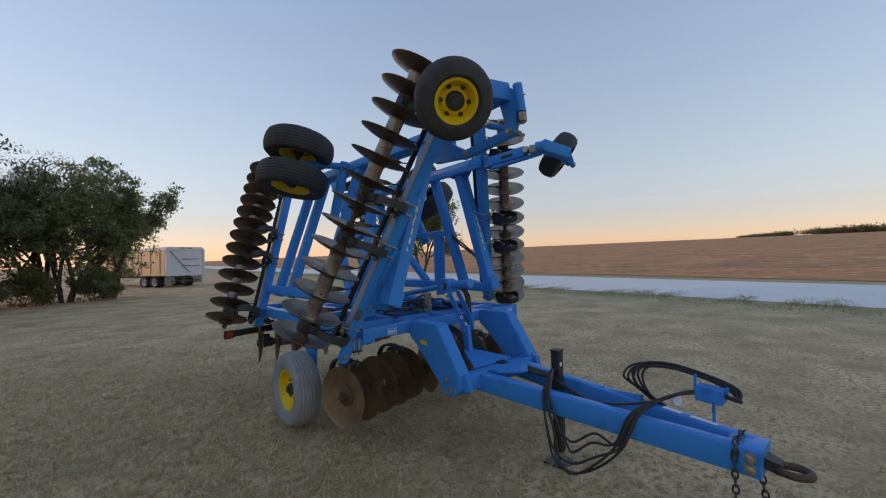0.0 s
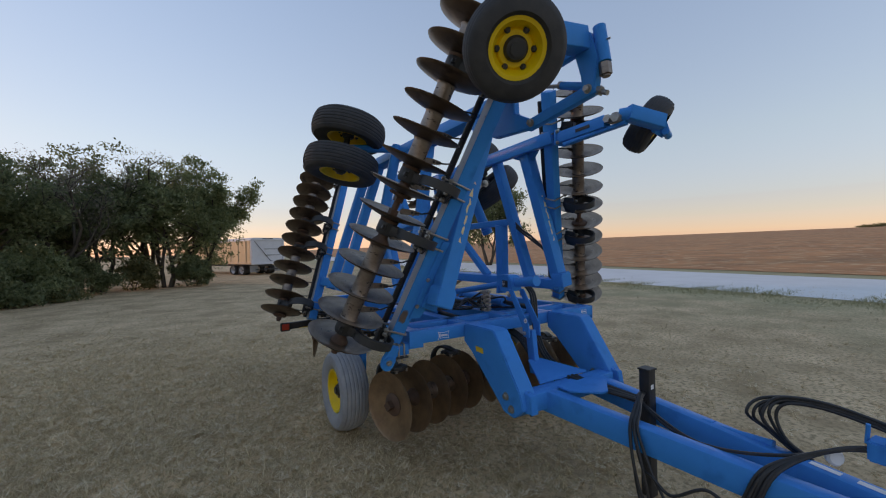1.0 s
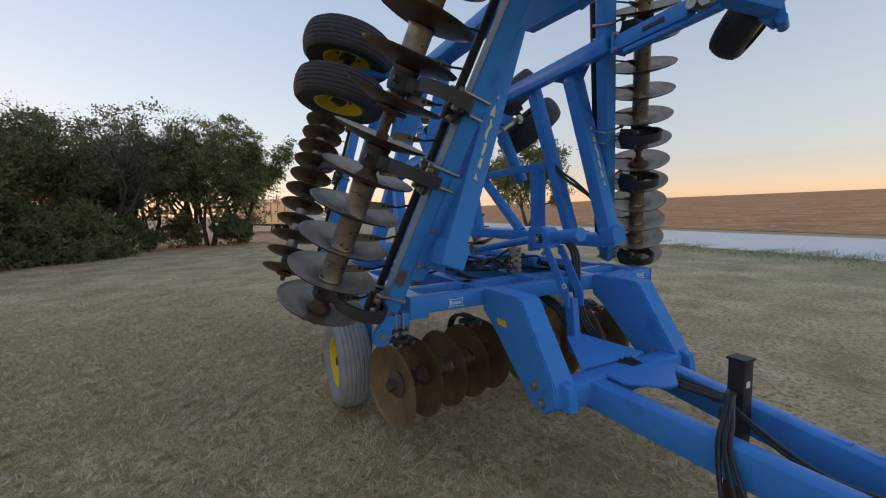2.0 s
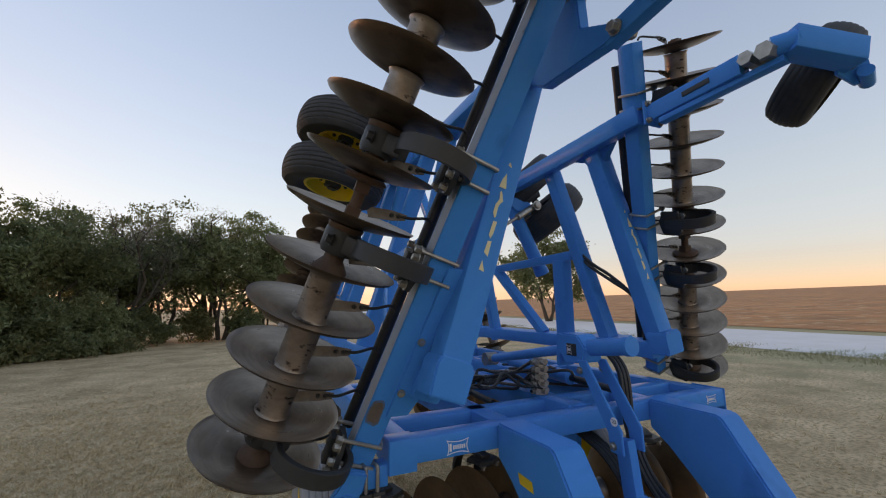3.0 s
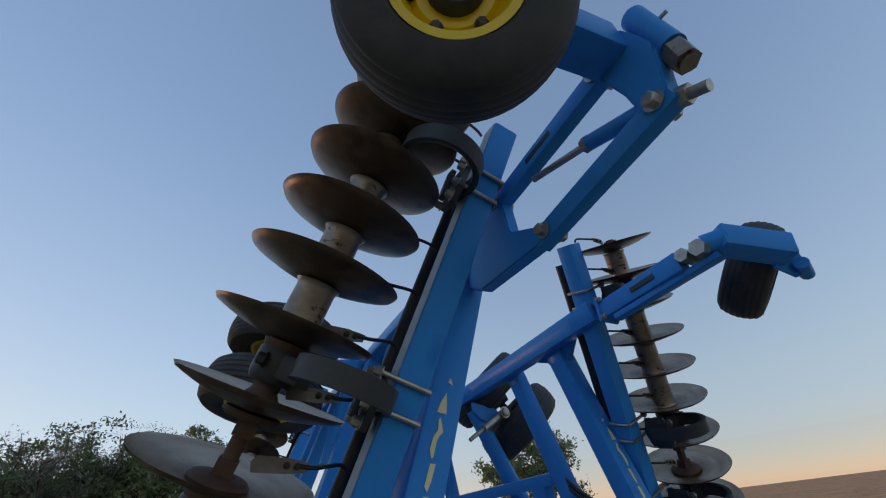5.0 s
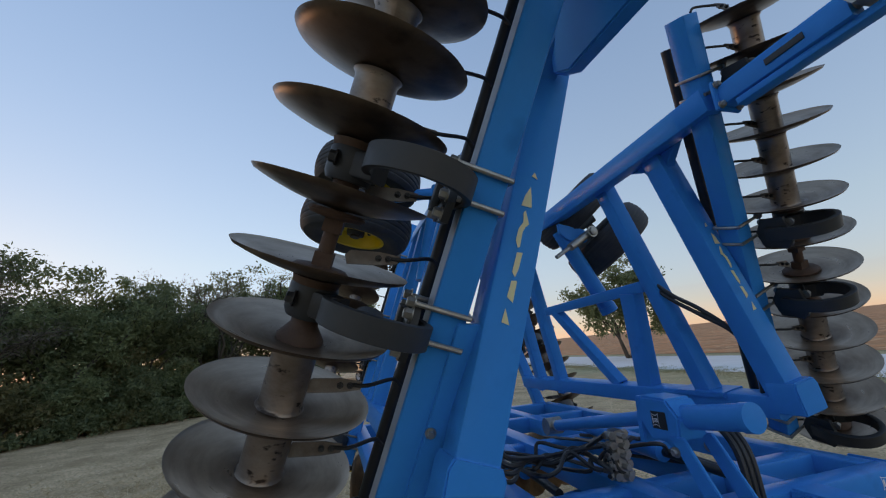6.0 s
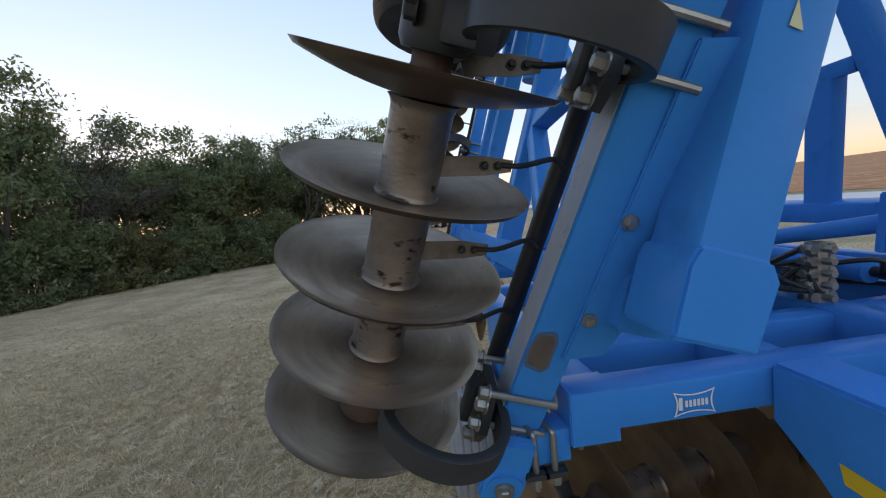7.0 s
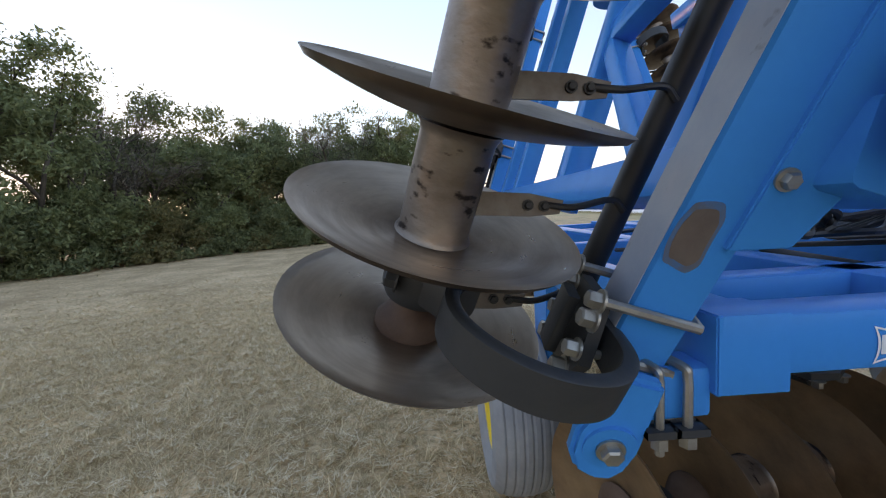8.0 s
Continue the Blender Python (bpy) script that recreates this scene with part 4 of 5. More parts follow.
for k in range(4):
    a = 0.03 * k
    pts = [(-0.75 + a, 0.62, 1.17), (-0.66 + a, 0.48, 1.25 + a), (-0.52, 0.40, 1.20 + a), (-0.40 + a, 0.52, 1.24), (-0.22, 0.60 + a, 1.18), (-0.05, 0.55, 1.25)]
    part("hose", pipe(pts, 0.010, 6, 7), HOSE, harrow)
# hoses that hang from the linkage to the tongue, and over the raised wing
for k in range(3):
    a = 0.025 * k
    pts = [(0.20 + a, 0.10, 1.42), (0.19 + a, -0.02, 1.30), (0.17 + a, -0.06, 1.05), (0.15 + a, -0.16, 0.85), (0.10 + a, -0.38, 0.74 + a * 0.4), (0.08 + a, -0.70, 0.715), (0.12 + a, -1.05, 0.69)]
    part("hose", pipe(pts, 0.012, 8, 8), HOSE, harrow)
for k in range(4):
    a = 0.022 * k
    pts = [(-0.02 + a, 0.25, 1.05), (0.0 + a, -0.05, 0.95), (0.0 + a, -0.25, 0.79), (0.02 + a, -0.50, 0.73 + 0.012 * (k % 2)), (0.06 + a, -0.85, 0.715 + 0.012 * (k % 2)), (0.12 + a * 0.7, -1.10, 0.70)]
    part("hose", pipe(pts, 0.013, 8, 8), HOSE, harrow)
for k in range(2):
    pts = [right((-0.66, 0.40 + 0.05 * k, 2.05)), right((-0.70, 0.25, 1.92 - 0.03 * k)), right((-0.74, 0.10, 1.82 - 0.03 * k)), right((-0.80, -0.04, 1.68)), right((-0.86, -0.08, 1.50)), right((-0.90, -0.06, 1.38))]
    part("hose", pipe(pts, 0.012, 8, 8), HOSE, harrow)

# tongue
fixed = set(harrow.children)
part("tongue_crossbar", beam((-0.43, -0.60, 0.612), (0.43, -0.60, 0.612), 0.14, 0.125), BLUE, harrow)
for k in (-1, 1):
    tb = part("tongue_beam", beam((0.27 * k, -0.62, 0.60), (0.075 * k, -2.55, 0.50), 0.10, 0.15), BLUE, harrow, "long blue tongue tube")
    part("tongue_ear", prism([(0.475 * k - 0.03, -0.62, 0.70), (0.475 * k - 0.03, -0.70, 0.68), (0.475 * k - 0.03, -0.72, 0.56), (0.475 * k - 0.03, -0.52, 0.55), (0.475 * k - 0.03, -0.46, 0.66)], (0.06, 0, 0), 0.005), BLUE, tb)
for y0, y1 in ((-2.02, -2.14), (-2.20, -2.36)):
    f0, f1 = (y0 + 0.62) / -1.93, (y1 + 0.62) / -1.93
    part("label", beam((0.27 - 0.195 * f0, y0, 0.677 - 0.10 * f0), (0.27 - 0.195 * f1, y1, 0.677 - 0.10 * f1), 0.035, 0.002, (0, 0, 1), 0.0005), DECAL_W, tb, "plain white label", 0)
part("tongue_plate", prism([(-0.20, -0.66, 0.676), (0.20, -0.66, 0.676), (0.20, -0.78, 0.67), (0.03, -0.92, 0.663), (-0.03, -0.92, 0.663), (-0.20, -0.78, 0.67)], (0, 0, 0.014), 0.003), BLUE, harrow)
part("tongue_gusset", prism([(-0.26, -0.54, 0.676), (0.26, -0.54, 0.676), (0.06, -0.20, 0.74), (-0.06, -0.20, 0.74)], (0, 0, 0.016), 0.003), BLUE, harrow)
for k in (-1, 1):
    part("tongue_web", prism([(0.03 * k, -0.54, 0.56), (0.03 * k, -0.54, 0.68), (0.03 * k, -0.20, 0.745), (0.03 * k, -0.22, 0.66)], (0.012, 0, 0), 0.002), BLUE, harrow)
head = part("hitch_head", beam((0, -2.44, 0.505), (0, -2.62, 0.495), 0.25, 0.15), BLUE, harrow, "blue hitch head")
for z in (0.47, 0.53):
    for k in (-1, 1):
        part("bolt", add_bolt(bmesh.new(), (0.126 * k, -2.57, z), (k, 0, 0), 0.024, 0.02), ZINC, head)
clev = prism([(-0.06, -2.60, 0.53), (0.06, -2.60, 0.53), (0.045, -2.70, 0.50), (-0.045, -2.70, 0.50)], (0, 0, -0.06), 0.006)
part("clevis", clev, BLACK, head, "black forged clevis")
ring = bmesh.new()
add_pipe(ring, [Vector((0.062 * math.cos(a), -2.745 + 0.075 * math.sin(a), 0.472)) for a in [2 * math.pi * i / 28 for i in range(29)]], 0.021, 10)
part("hitch_ring", ring, RUST, head, "rusty forged tow ring")


def chain(points, parent):
    path = smooth_path(points, 10)
    dist, last, n = 0.0, path[0], 0
    for a, b in zip(path, path[1:]):
        dist += (b - a).length
        if dist > 0.036:
            dist = 0.0
            t = (b - a).normalized()
            s = t.cross(Vector((1, 0.2, 0.1)))
            s.normalize()
            if n % 2:
                s = t.cross(s)
            loop = [b + t * (0.026 * math.cos(q)) + s * (0.015 * math.sin(q)) for q in [2 * math.pi * i / 12 for i in range(13)]]
            part("chain_link", add_pipe(bmesh.new(), loop, 0.006, 6), IRON, parent)
            n += 1


chain_a = part("safety_chain", add_bolt(bmesh.new(), (-0.126, -2.50, 0.545), (-1, 0, 0), 0.018, 0.016), IRON, harrow, "dark steel safety chain hanging from the hitch")
chain([(0.10, -2.50, 0.59), (-0.02, -2.50, 0.60), (-0.125, -2.50, 0.58), (-0.145, -2.50, 0.48), (-0.14, -2.50, 0.34), (-0.12, -2.49, 0.20), (-0.10, -2.50, 0.05)], chain_a)
chain([(-0.02, -2.60, 0.43), (-0.03, -2.62, 0.30), (0.0, -2.66, 0.18), (0.04, -2.70, 0.10)], chain_a)
jack = part("jack", beam((0.125, -1.16, 0.04), (0.125, -1.16, 0.86), 0.075, 0.075, (0, 1, 0), 0.006), BLACK, harrow, "black square parking jack")
part("jack_foot", prism([(0.025, -1.26, -0.06), (0.225, -1.26, -0.06), (0.225, -1.06, -0.06), (0.025, -1.06, -0.06)], (0, 0, 0.014), 0.003), IRON, jack)
part("jack_leg", beam((0.125, -1.16, -0.048), (0.125, -1.16, 0.06), 0.058, 0.058, (0, 1, 0), 0.004), ZINC, jack)
part("jack_cap", prism([(0.08, -1.205, 0.86), (0.17, -1.205, 0.86), (0.17, -1.115, 0.86), (0.08, -1.115, 0.86)], (0, 0, 0.012), 0.003), BLACK, jack)
part("jack_handle", pipe([(0.085, -1.16, 0.66), (0.005, -1.16, 0.66), (-0.015, -1.16, 0.655), (-0.02, -1.16, 0.62)], 0.011, 8, 5), BLACK, jack)
part("label", beam((0.12, -1.1985, 0.74), (0.12, -1.1985, 0.77), 0.03, 0.001, (0, 1, 0), 0.0003), DECAL_W, jack, "plain white label", 0)
holder = part("hose_holder", prism([(0.06, -2.24, 0.72), (0.06, -2.40, 0.715), (0.06, -2.40, 0.80), (0.06, -2.24, 0.81)], (0.11, 0, 0), 0.008), BLUE, harrow, "blue hose holder above the tongue")
part("holder_arm", rod((0.135, -2.33, 0.53), (0.135, -2.33, 0.73), 0.010, 10), BLUE, holder)
for y0, dz in ((-2.23, 0.07), (-2.41, 0.02)):
    part("holder_prong", rod((0.115, y0, 0.78), (0.10, y0 - 0.01, 0.80 + dz), 0.009, 8), BLUE, holder)
wrench = part("tool_arm", add_rod(rod((0.18, -1.52, 0.60), (0.16, -1.86, 0.62), 0.022, 14), (0.18, -1.49, 0.60), (0.18, -1.55, 0.60), 0.035, 14), BLUE, harrow, "blue stowed hitch stand")
part("knob", lathe([(0, 0), (0.035, 0), (0.038, 0.02), (0.03, 0.03), (0, 0.03)], (0.07, -2.12, 0.69), (-0.6, -0.7, 0.2), 20, False), DECAL_W, harrow, "round white knob")
# hoses that hang in loops at the jack and lie coiled through the holder
for k in range(7):
    a, b = 0.018 * k, (k % 3) * 0.02
    low = 0.16 + 0.07 * (k % 4)
    pts = [(0.11, -1.12 - a * 0.3, 0.71), (-0.02, -1.19 - a * 0.2, 0.72 + b * 0.5), (-0.17, -1.25 - a * 0.4, 0.685), (-0.268 - b * 0.3, -1.29 - a * 0.5, 0.62), (-0.30 - b, -1.33 - a, 0.45), (-0.31 - b, -1.40 - a, low + 0.05), (-0.31 - b, -1.56, low), (-0.29 - b, -1.75 + a * 0.5, low + 0.10), (-0.245 - b * 0.4, -1.90 + a * 0.6, 0.42), (-0.175, -1.98 + a * 0.5, 0.62), (-0.04, -2.09, 0.715 + a * 0.1), (0.08, -2.22, 0.755 + 0.010 * (k % 3)), (0.11, -2.36, 0.765), (0.12, -2.46 - a * 0.3, 0.745)]
    if k in (2, 5):
        pts = [(0.11, -1.12, 0.71), (-0.02, -1.20, 0.70), (-0.10, -1.42 - a, 0.62), (-0.10, -1.72, 0.615), (-0.04, -1.98, 0.67), (0.06, -2.18, 0.745), (0.11, -2.36, 0.77), (0.12, -2.46 - a * 0.3, 0.75)]
    part("hose", pipe(pts, 0.0085, 8, 8), HOSE, harrow, "black rubber hydraulic hose")
for k in range(6):
    r, h = 0.012 * k, 0.014 * (k % 3)
    pts = [(0.10, -2.36, 0.775), (0.13, -2.44 - r * 0.5, 0.755), (0.19, -2.42 - r * 0.5, 0.775 + h), (0.20, -2.28, 0.825 + h), (0.18, -2.08 + r, 0.865 + h), (0.14 + 0.012 * (k % 2), -1.93 + r * 2, 0.86 + h - r * 0.6), (0.12 - 0.02 * (k % 3), -1.885 + r * 2, 0.79 - r * 0.5 + 0.02 * (k % 2)), (0.12 + 0.015 * k, -1.93 + r * 2, 0.68), (0.17, -2.02 + r, 0.60)]
    part("hose", pipe(pts, 0.0085, 8, 8), HOSE, harrow, "black rubber hydraulic hose")

# the tongue rides a little higher than its drawing and is a twentieth shorter
for piece in set(harrow.children) - fixed:
    piece.matrix_basis = Matrix.Translation((0, -0.031, 0.06)) @ Matrix.Diagonal((1, 0.95, 1, 1)) @ piece.matrix_basis

# lamp bar at the rear corner
bar = part("lamp_bar", beam((-1.36, 3.02, 0.83), (-0.70, 2.98, 0.86), 0.05, 0.09), BLACK, harrow, "black lamp bar")
bar.location = (0.08, -0.03, -0.065)
part("reflector", beam((-1.25, 2.992, 0.81), (-0.95, 2.972, 0.815), 0.004, 0.035, (0, 0, 1), 0.001), DECAL_Y, bar, "yellow reflector strip")
lamp = part("tail_lamp", prism([(-1.48, 2.98, 0.77), (-1.36, 2.98, 0.77), (-1.36, 2.98, 0.88), (-1.48, 2.98, 0.88)], (0, 0.05, 0), 0.006), BLACK, bar, "square tail lamp")
part("lens", prism([(-1.465, 2.977, 0.785), (-1.375, 2.977, 0.785), (-1.375, 2.977, 0.865), (-1.465, 2.977, 0.865)], (0, 0.004, 0), 0.001), RED, lamp, "red lamp lens")
part("lamp_leg", beam((-0.75, 2.98, 0.86), (-0.75, 2.9, 1.05), 0.05, 0.05, (0, 1, 0), 0.005), BLACK, bar)

# lower gangs under the main frame
for F in (left, mirror):
    axv = Vector((-math.cos(radians(14)), -math.sin(radians(14)), 0))
    start = Vector((-0.985, 0.405, 0.46)) - axv * (4 * STEP * 1.18)
    gang(start, axv, Vector((axv.y, -axv.x, 0)), Vector((0, 0, 1)), 5, (), (0, 3), DISC_LOW, F, 0.06, 1.0, 1.18)
    part("gang_beam", beam(F(start + Vector((0.1, 0.1, 0.50))), F(start + axv * (4 * STEP) + Vector((-0.1, 0.1, 0.50))), 0.09, 0.09), BLUE, harrow)
    axr = Vector((-math.cos(radians(17)), math.sin(radians(17)), 0))
    gang(Vector((-0.12, 2.55, 0.62)), axr, Vector((0, 1, 0)), Vector((0, 0, 1)), 5, (), (0, 3), DISC_LOW, F, 0.06, 1.0, 1.15)

# ---------------------------------------------------------------- ground, road, field
GROUND = material("dry_mown_grass", (0.82, 0.565, 0.33), 0.95, 0.0, (0.44, 0.285, 0.15), 0.9, 0.9, 1.0, 60, third=(0.36, 0.235, 0.12), third_at=0.47, third_scale=20, soft=0.16)


def greener(m, tint, x0, x1):
    """Grass that turns greener towards the road."""
    n, l = m.node_tree.nodes, m.node_tree.links
    b = n["Principled BSDF"]
    tc, sp, ns, ad, rg, mx = (n.new("ShaderNode" + k) for k in ("TexCoord", "SeparateXYZ", "TexNoise", "Math", "MapRange", "Mix"))
    l.new(tc.outputs["Object"], sp.inputs[0])
    ns.inputs["Scale"].default_value, ns.inputs["Detail"].default_value = 0.45, 8.0
    l.new(tc.outputs["Object"], ns.inputs[0])
    ad.operation, ad.inputs[1].default_value = "MULTIPLY_ADD", 14.0
    l.new(ns.outputs[0], ad.inputs[0])
    l.new(sp.outputs[0], ad.inputs[2])
    rg.inputs[1].default_value, rg.inputs[2].default_value, rg.inputs[4].default_value = x0 + 7, x1 + 7, 0.75
    l.new(ad.outputs[0], rg.inputs[0])
    mx.data_type = "RGBA"
    l.new(b.inputs["Base Color"].links[0].from_socket, mx.inputs[6])
    mx.inputs[7].default_value = (*tint, 1)
    l.new(rg.outputs[0], mx.inputs[0])
    l.new(mx.outputs[2], b.inputs["Base Color"])


greener(GROUND, (0.34, 0.32, 0.165), 7.0, 15.0)
ROAD = material("pale_caliche_road", (0.80, 0.78, 0.75), 0.95, 0.0, (0.70, 0.67, 0.63), 0.7, 0.5, 0.2, 20)
FIELD = material("tilled_brown_field", (0.66, 0.265, 0.095), 0.95, 0.0, (0.38, 0.15, 0.055), 0.22, 0.9, 0.9, 2.2, third=(0.70, 0.40, 0.20), third_at=0.54, third_scale=0.9, soft=0.12)


def land(x, y):
    """Height of the land: flat near the machine, a long rise beyond the road."""
    d = max(0.0, x - 24.0)
    return 0.030 * d * d / (d + 25.0) if d < 400 else 0.030 * 400 * 400 / 425


def sheet(name, xs, ys, lift, mat, label, category, fx=None):
    bm = bmesh.new()
    grid = [[bm.verts.new(((fx(x, y) if fx else x), y, land((fx(x, y) if fx else x), y) + lift)) for y in ys] for x in xs]
    for i in range(len(xs) - 1):
        for j in range(len(ys) - 1):
            bm.faces.new((grid[i][j], grid[i + 1][j], grid[i + 1][j + 1], grid[i][j + 1]))
    ob = part(name, bm, mat, None, "", 0)
    return tagged(ob, label, category, "", "structure")


def steps(a, b, n, power=1.0):
    return [a + (b - a) * (i / n) ** power for i in range(n + 1)]


wide = [-2500, -1200, -600, -300, -150, -80, -40, -20, -10, -5, 0, 5, 10, 15, 20, 24, 28, 35, 45, 60, 80, 110, 150, 200, 280, 380, 500, 800, 1300, 2500]
deep = [-2500, -1000, -400, -150, -60, -25, -10, -5, 0, 5, 10, 15, 20, 30, 45, 70, 110, 200, 400, 900, 2500]
sheet("ground", wide, deep, 0.0, GROUND, "dry straw-coloured mown grass", "ground")
edge = lambda x, y: x + 0.10 * y
sheet("road", [13.5, 15, 17, 19, 21, 22.5], [-400, -150, -60, -25, -10, 0, 10, 20, 30, 45, 70, 110, 200, 400, 900], 0.012, ROAD, "pale chalky gravel road beside the field", "road", edge)
sheet("field", [25, 28, 32, 40, 50, 65, 80, 110, 150, 200, 280, 380, 500, 800, 1300], [-900, -400, -150, -60, -25, -10, 0, 10, 20, 30, 45, 70, 110, 200, 400, 900], 0.03, FIELD, "bare reddish brown tilled field rising to the skyline", "field", edge)


# ---------------------------------------------------------------- trees
def leaf_material(name, a, b):
    m = bpy.data.materials.new(name)
    m.use_nodes = True
    n, l = m.node_tree.nodes, m.node_tree.links
    p = n["Principled BSDF"]
    p.inputs["Roughness"].default_value = 0.6
    g = n.new("ShaderNodeNewGeometry")
    mix = n.new("ShaderNodeMix")
    mix.data_type = "RGBA"
    mix.inputs[6].default_value, mix.inputs[7].default_value = (*a, 1), (*b, 1)
    l.new(g.outputs["Random Per Island"], mix.inputs[0])
    l.new(mix.outputs[2], p.inputs["Base Color"])
    tr = n.new("ShaderNodeBsdfTranslucent")
    l.new(mix.outputs[2], tr.inputs[0])
    add = n.new("ShaderNodeMixShader")
    add.inputs[0].default_value = 0.45
    l.new(p.outputs[0], add.inputs[1])
    l.new(tr.outputs[0], add.inputs[2])
    l.new(add.outputs[0], n["Material Output"].inputs[0])
    return m


LEAF = leaf_material("green_leaves", (0.14, 0.175, 0.075), (0.26, 0.295, 0.14))
LEAF_DARK = leaf_material("dark_green_leaves", (0.12, 0.15, 0.07), (0.21, 0.24, 0.115))
LEAF_DRY = leaf_material("dry_olive_leaves", (0.14, 0.14, 0.06), (0.24, 0.21, 0.09))
LEAF_GREY = leaf_material("grey_bare_twigs", (0.16, 0.14, 0.11), (0.28, 0.24, 0.19))


def leaves(c, size, rng, thin=0.45):
    """Many small bent leaf sprays of four corners round the given points."""
    n = len(c)
    u = rng.normal(size=(n, 3))
    u /= np.linalg.norm(u, axis=1)[:, None]
    v = rng.normal(size=(n, 3))
    v -= (v * u).sum(1)[:, None] * u
    v /= np.linalg.norm(v, axis=1)[:, None]
    w = np.cross(u, v)
    s = size * rng.uniform(0.5, 1.35, size=(n, 1))
    verts = np.stack([c - u * s, c + v * s * thin + w * s * 0.18, c + u * s, c - v * s * thin + w * s * 0.18], 1).reshape(-1, 3)
    faces = np.arange(4 * n).reshape(n, 4)
    me = bpy.data.meshes.new("crown")
    me.from_pydata(verts.tolist(), [], faces.tolist())
    return me


def tree(x, y, height, spread, seed, leaf, stems=3, count=9000, low=0.18, size=0.07, label="", bushy=1.0, name="tree", thin=0.45):
    height *= 1.24
    count = int(count * 1.5)
    rng = np.random.default_rng(seed)
    t = thing(name, label, name, "trees along the yard" if name == "tree" else "shrubs under the trees")
    t.location = (x, y, 0)
    bm = bmesh.new()
    tips = []

    def grow(p, d, length, r, depth):
        pts = [Vector(p)]
        dd = Vector(d)
        n = 4
        for k in range(n):
            dd = (dd + Vector(rng.normal(size=3)) * 0.15 + Vector((0, 0, 0.05))).normalized()
            pts.append(pts[-1] + dd * (length / n))
        for k in range(n):
            add_rod(bm, pts[k], pts[k + 1] + (pts[k + 1] - pts[k]) * 0.05, r * (1 - 0.13 * k), 7 if depth < 2 else 4, r * (1 - 0.13 * (k + 1)))
        if depth >= 1:
            for k in (2, 3, 4):
                tips.append((np.array(pts[k]), depth))
        if depth < 3:
            for k in range(3):
                base = pts[2 + (k % 3)]
                a = rng.uniform(0, 2 * math.pi)
                sp = rng.uniform(0.5, 1.0)
                nd = (dd + Vector((math.cos(a) * sp, math.sin(a) * sp, rng.uniform(-0.25, 0.3)))).normalized()
                grow(base, nd, length * rng.uniform(0.5, 0.72), r * 0.55, depth + 1)

    for k in range(stems):
        a = 2 * math.pi * k / stems + rng.uniform(0, 1)
        lean = 0.12 + 0.55 * (stems > 1) * rng.uniform(0.4, 1.0) * spread / height
        grow((0.2 * math.cos(a) * (stems > 1), 0.2 * math.sin(a) * (stems > 1), -0.1), Vector((math.cos(a) * lean, math.sin(a) * lean, 1)).normalized(), height * 0.40, 0.10 * height / 7, 0)
    part("trunk", bm, BARK, t, "dark trunk with spreading limbs", 60)
    clumps = []
    top = max(p[2] for p, depth in tips)
    k_z = height * 0.96 / top
    for p, depth in tips:
        q = p * np.array((1, 1, 1.0))
        clumps.append((q + rng.normal(size=3) * 0.16 * spread / 2.5, rng.uniform(0.25, 0.6) * spread / 2.6))
    for k in range(int(60 * bushy)):
        a, rr = rng.uniform(0, 2 * math.pi), spread * math.sqrt(rng.uniform(0.05, 1.0))
        z = height * rng.uniform(low, 0.9)
        f = math.sin(math.pi * min(1.0, (z / height - low) / (1 - low) * 0.72 + 0.26))
        clumps.append((np.array((rr * f * math.cos(a), rr * f * math.sin(a), z)), rng.uniform(0.3, 0.75) * spread / 2.8))
    clumps = [c for c in clumps if c[0][2] < height * 1.02]
    weight = np.array([c[1] ** 2 for c in clumps])
    per = np.maximum(1, (count * weight / weight.sum()).astype(int))
    pts = np.concatenate([c + rng.normal(size=(m, 3)) * r * 0.43 * np.array((1, 1, 0.72)) for (c, r), m in zip(clumps, per)])
    pts = pts[pts[:, 2] > 0.04]
    me = leaves(pts, size * 1.25, rng, thin)
    me.materials.append(leaf)
    crown = new("crown", me)
    crown.parent = t
    return t


ROW = [
    (-17.5, 8.5, 6.1, 3.2, LEAF_DARK, 3, 15000), (-14.2, 12.2, 6.8, 2.7, LEAF, 3, 17000), (-12.8, 15.4, 5.9, 2.2, LEAF_GREY, 3, 5000),
    (-11.0, 17.4, 5.4, 2.4, LEAF, 4, 14000), (-9.0, 19.6, 5.2, 2.1, LEAF_DARK, 3, 11000), (-7.6, 22.0, 7.0, 2.3, LEAF_GREY, 3, 5000),
    (-6.2, 23.6, 6.6, 2.4, LEAF_DARK, 4, 13000), (-4.3, 25.2, 7.4, 2.3, LEAF_GREY, 4, 6500), (-3.4, 24.2, 6.3, 2.2, LEAF, 4, 15000), (-1.7, 25.2, 6.6, 2.3, LEAF, 4, 18000),
    (-15.8, 10.6, 6.0, 2.6, LEAF, 3, 14000), (-13.0, 17.6, 6.0, 2.8, LEAF_DARK, 3, 13000), (-10.2, 21.0, 5.6, 2.4, LEAF, 3, 12000), (-7.4, 25.4, 6.6, 2.4, LEAF_DARK, 3, 12000), (-18.8, 12.8, 7.2, 3.2, LEAF_DARK, 3, 12000),
    (-16.5, 17.5, 6.4, 3.2, LEAF_DARK, 3, 11000), (-21.5, 5.0, 6.4, 3.6, LEAF_DARK, 3, 12000), (-9.5, 25.0, 6.0, 3.0, LEAF_DARK, 3, 11000), (-24.0, -2.0, 7.0, 3.6, LEAF_DARK, 3, 9000),
]
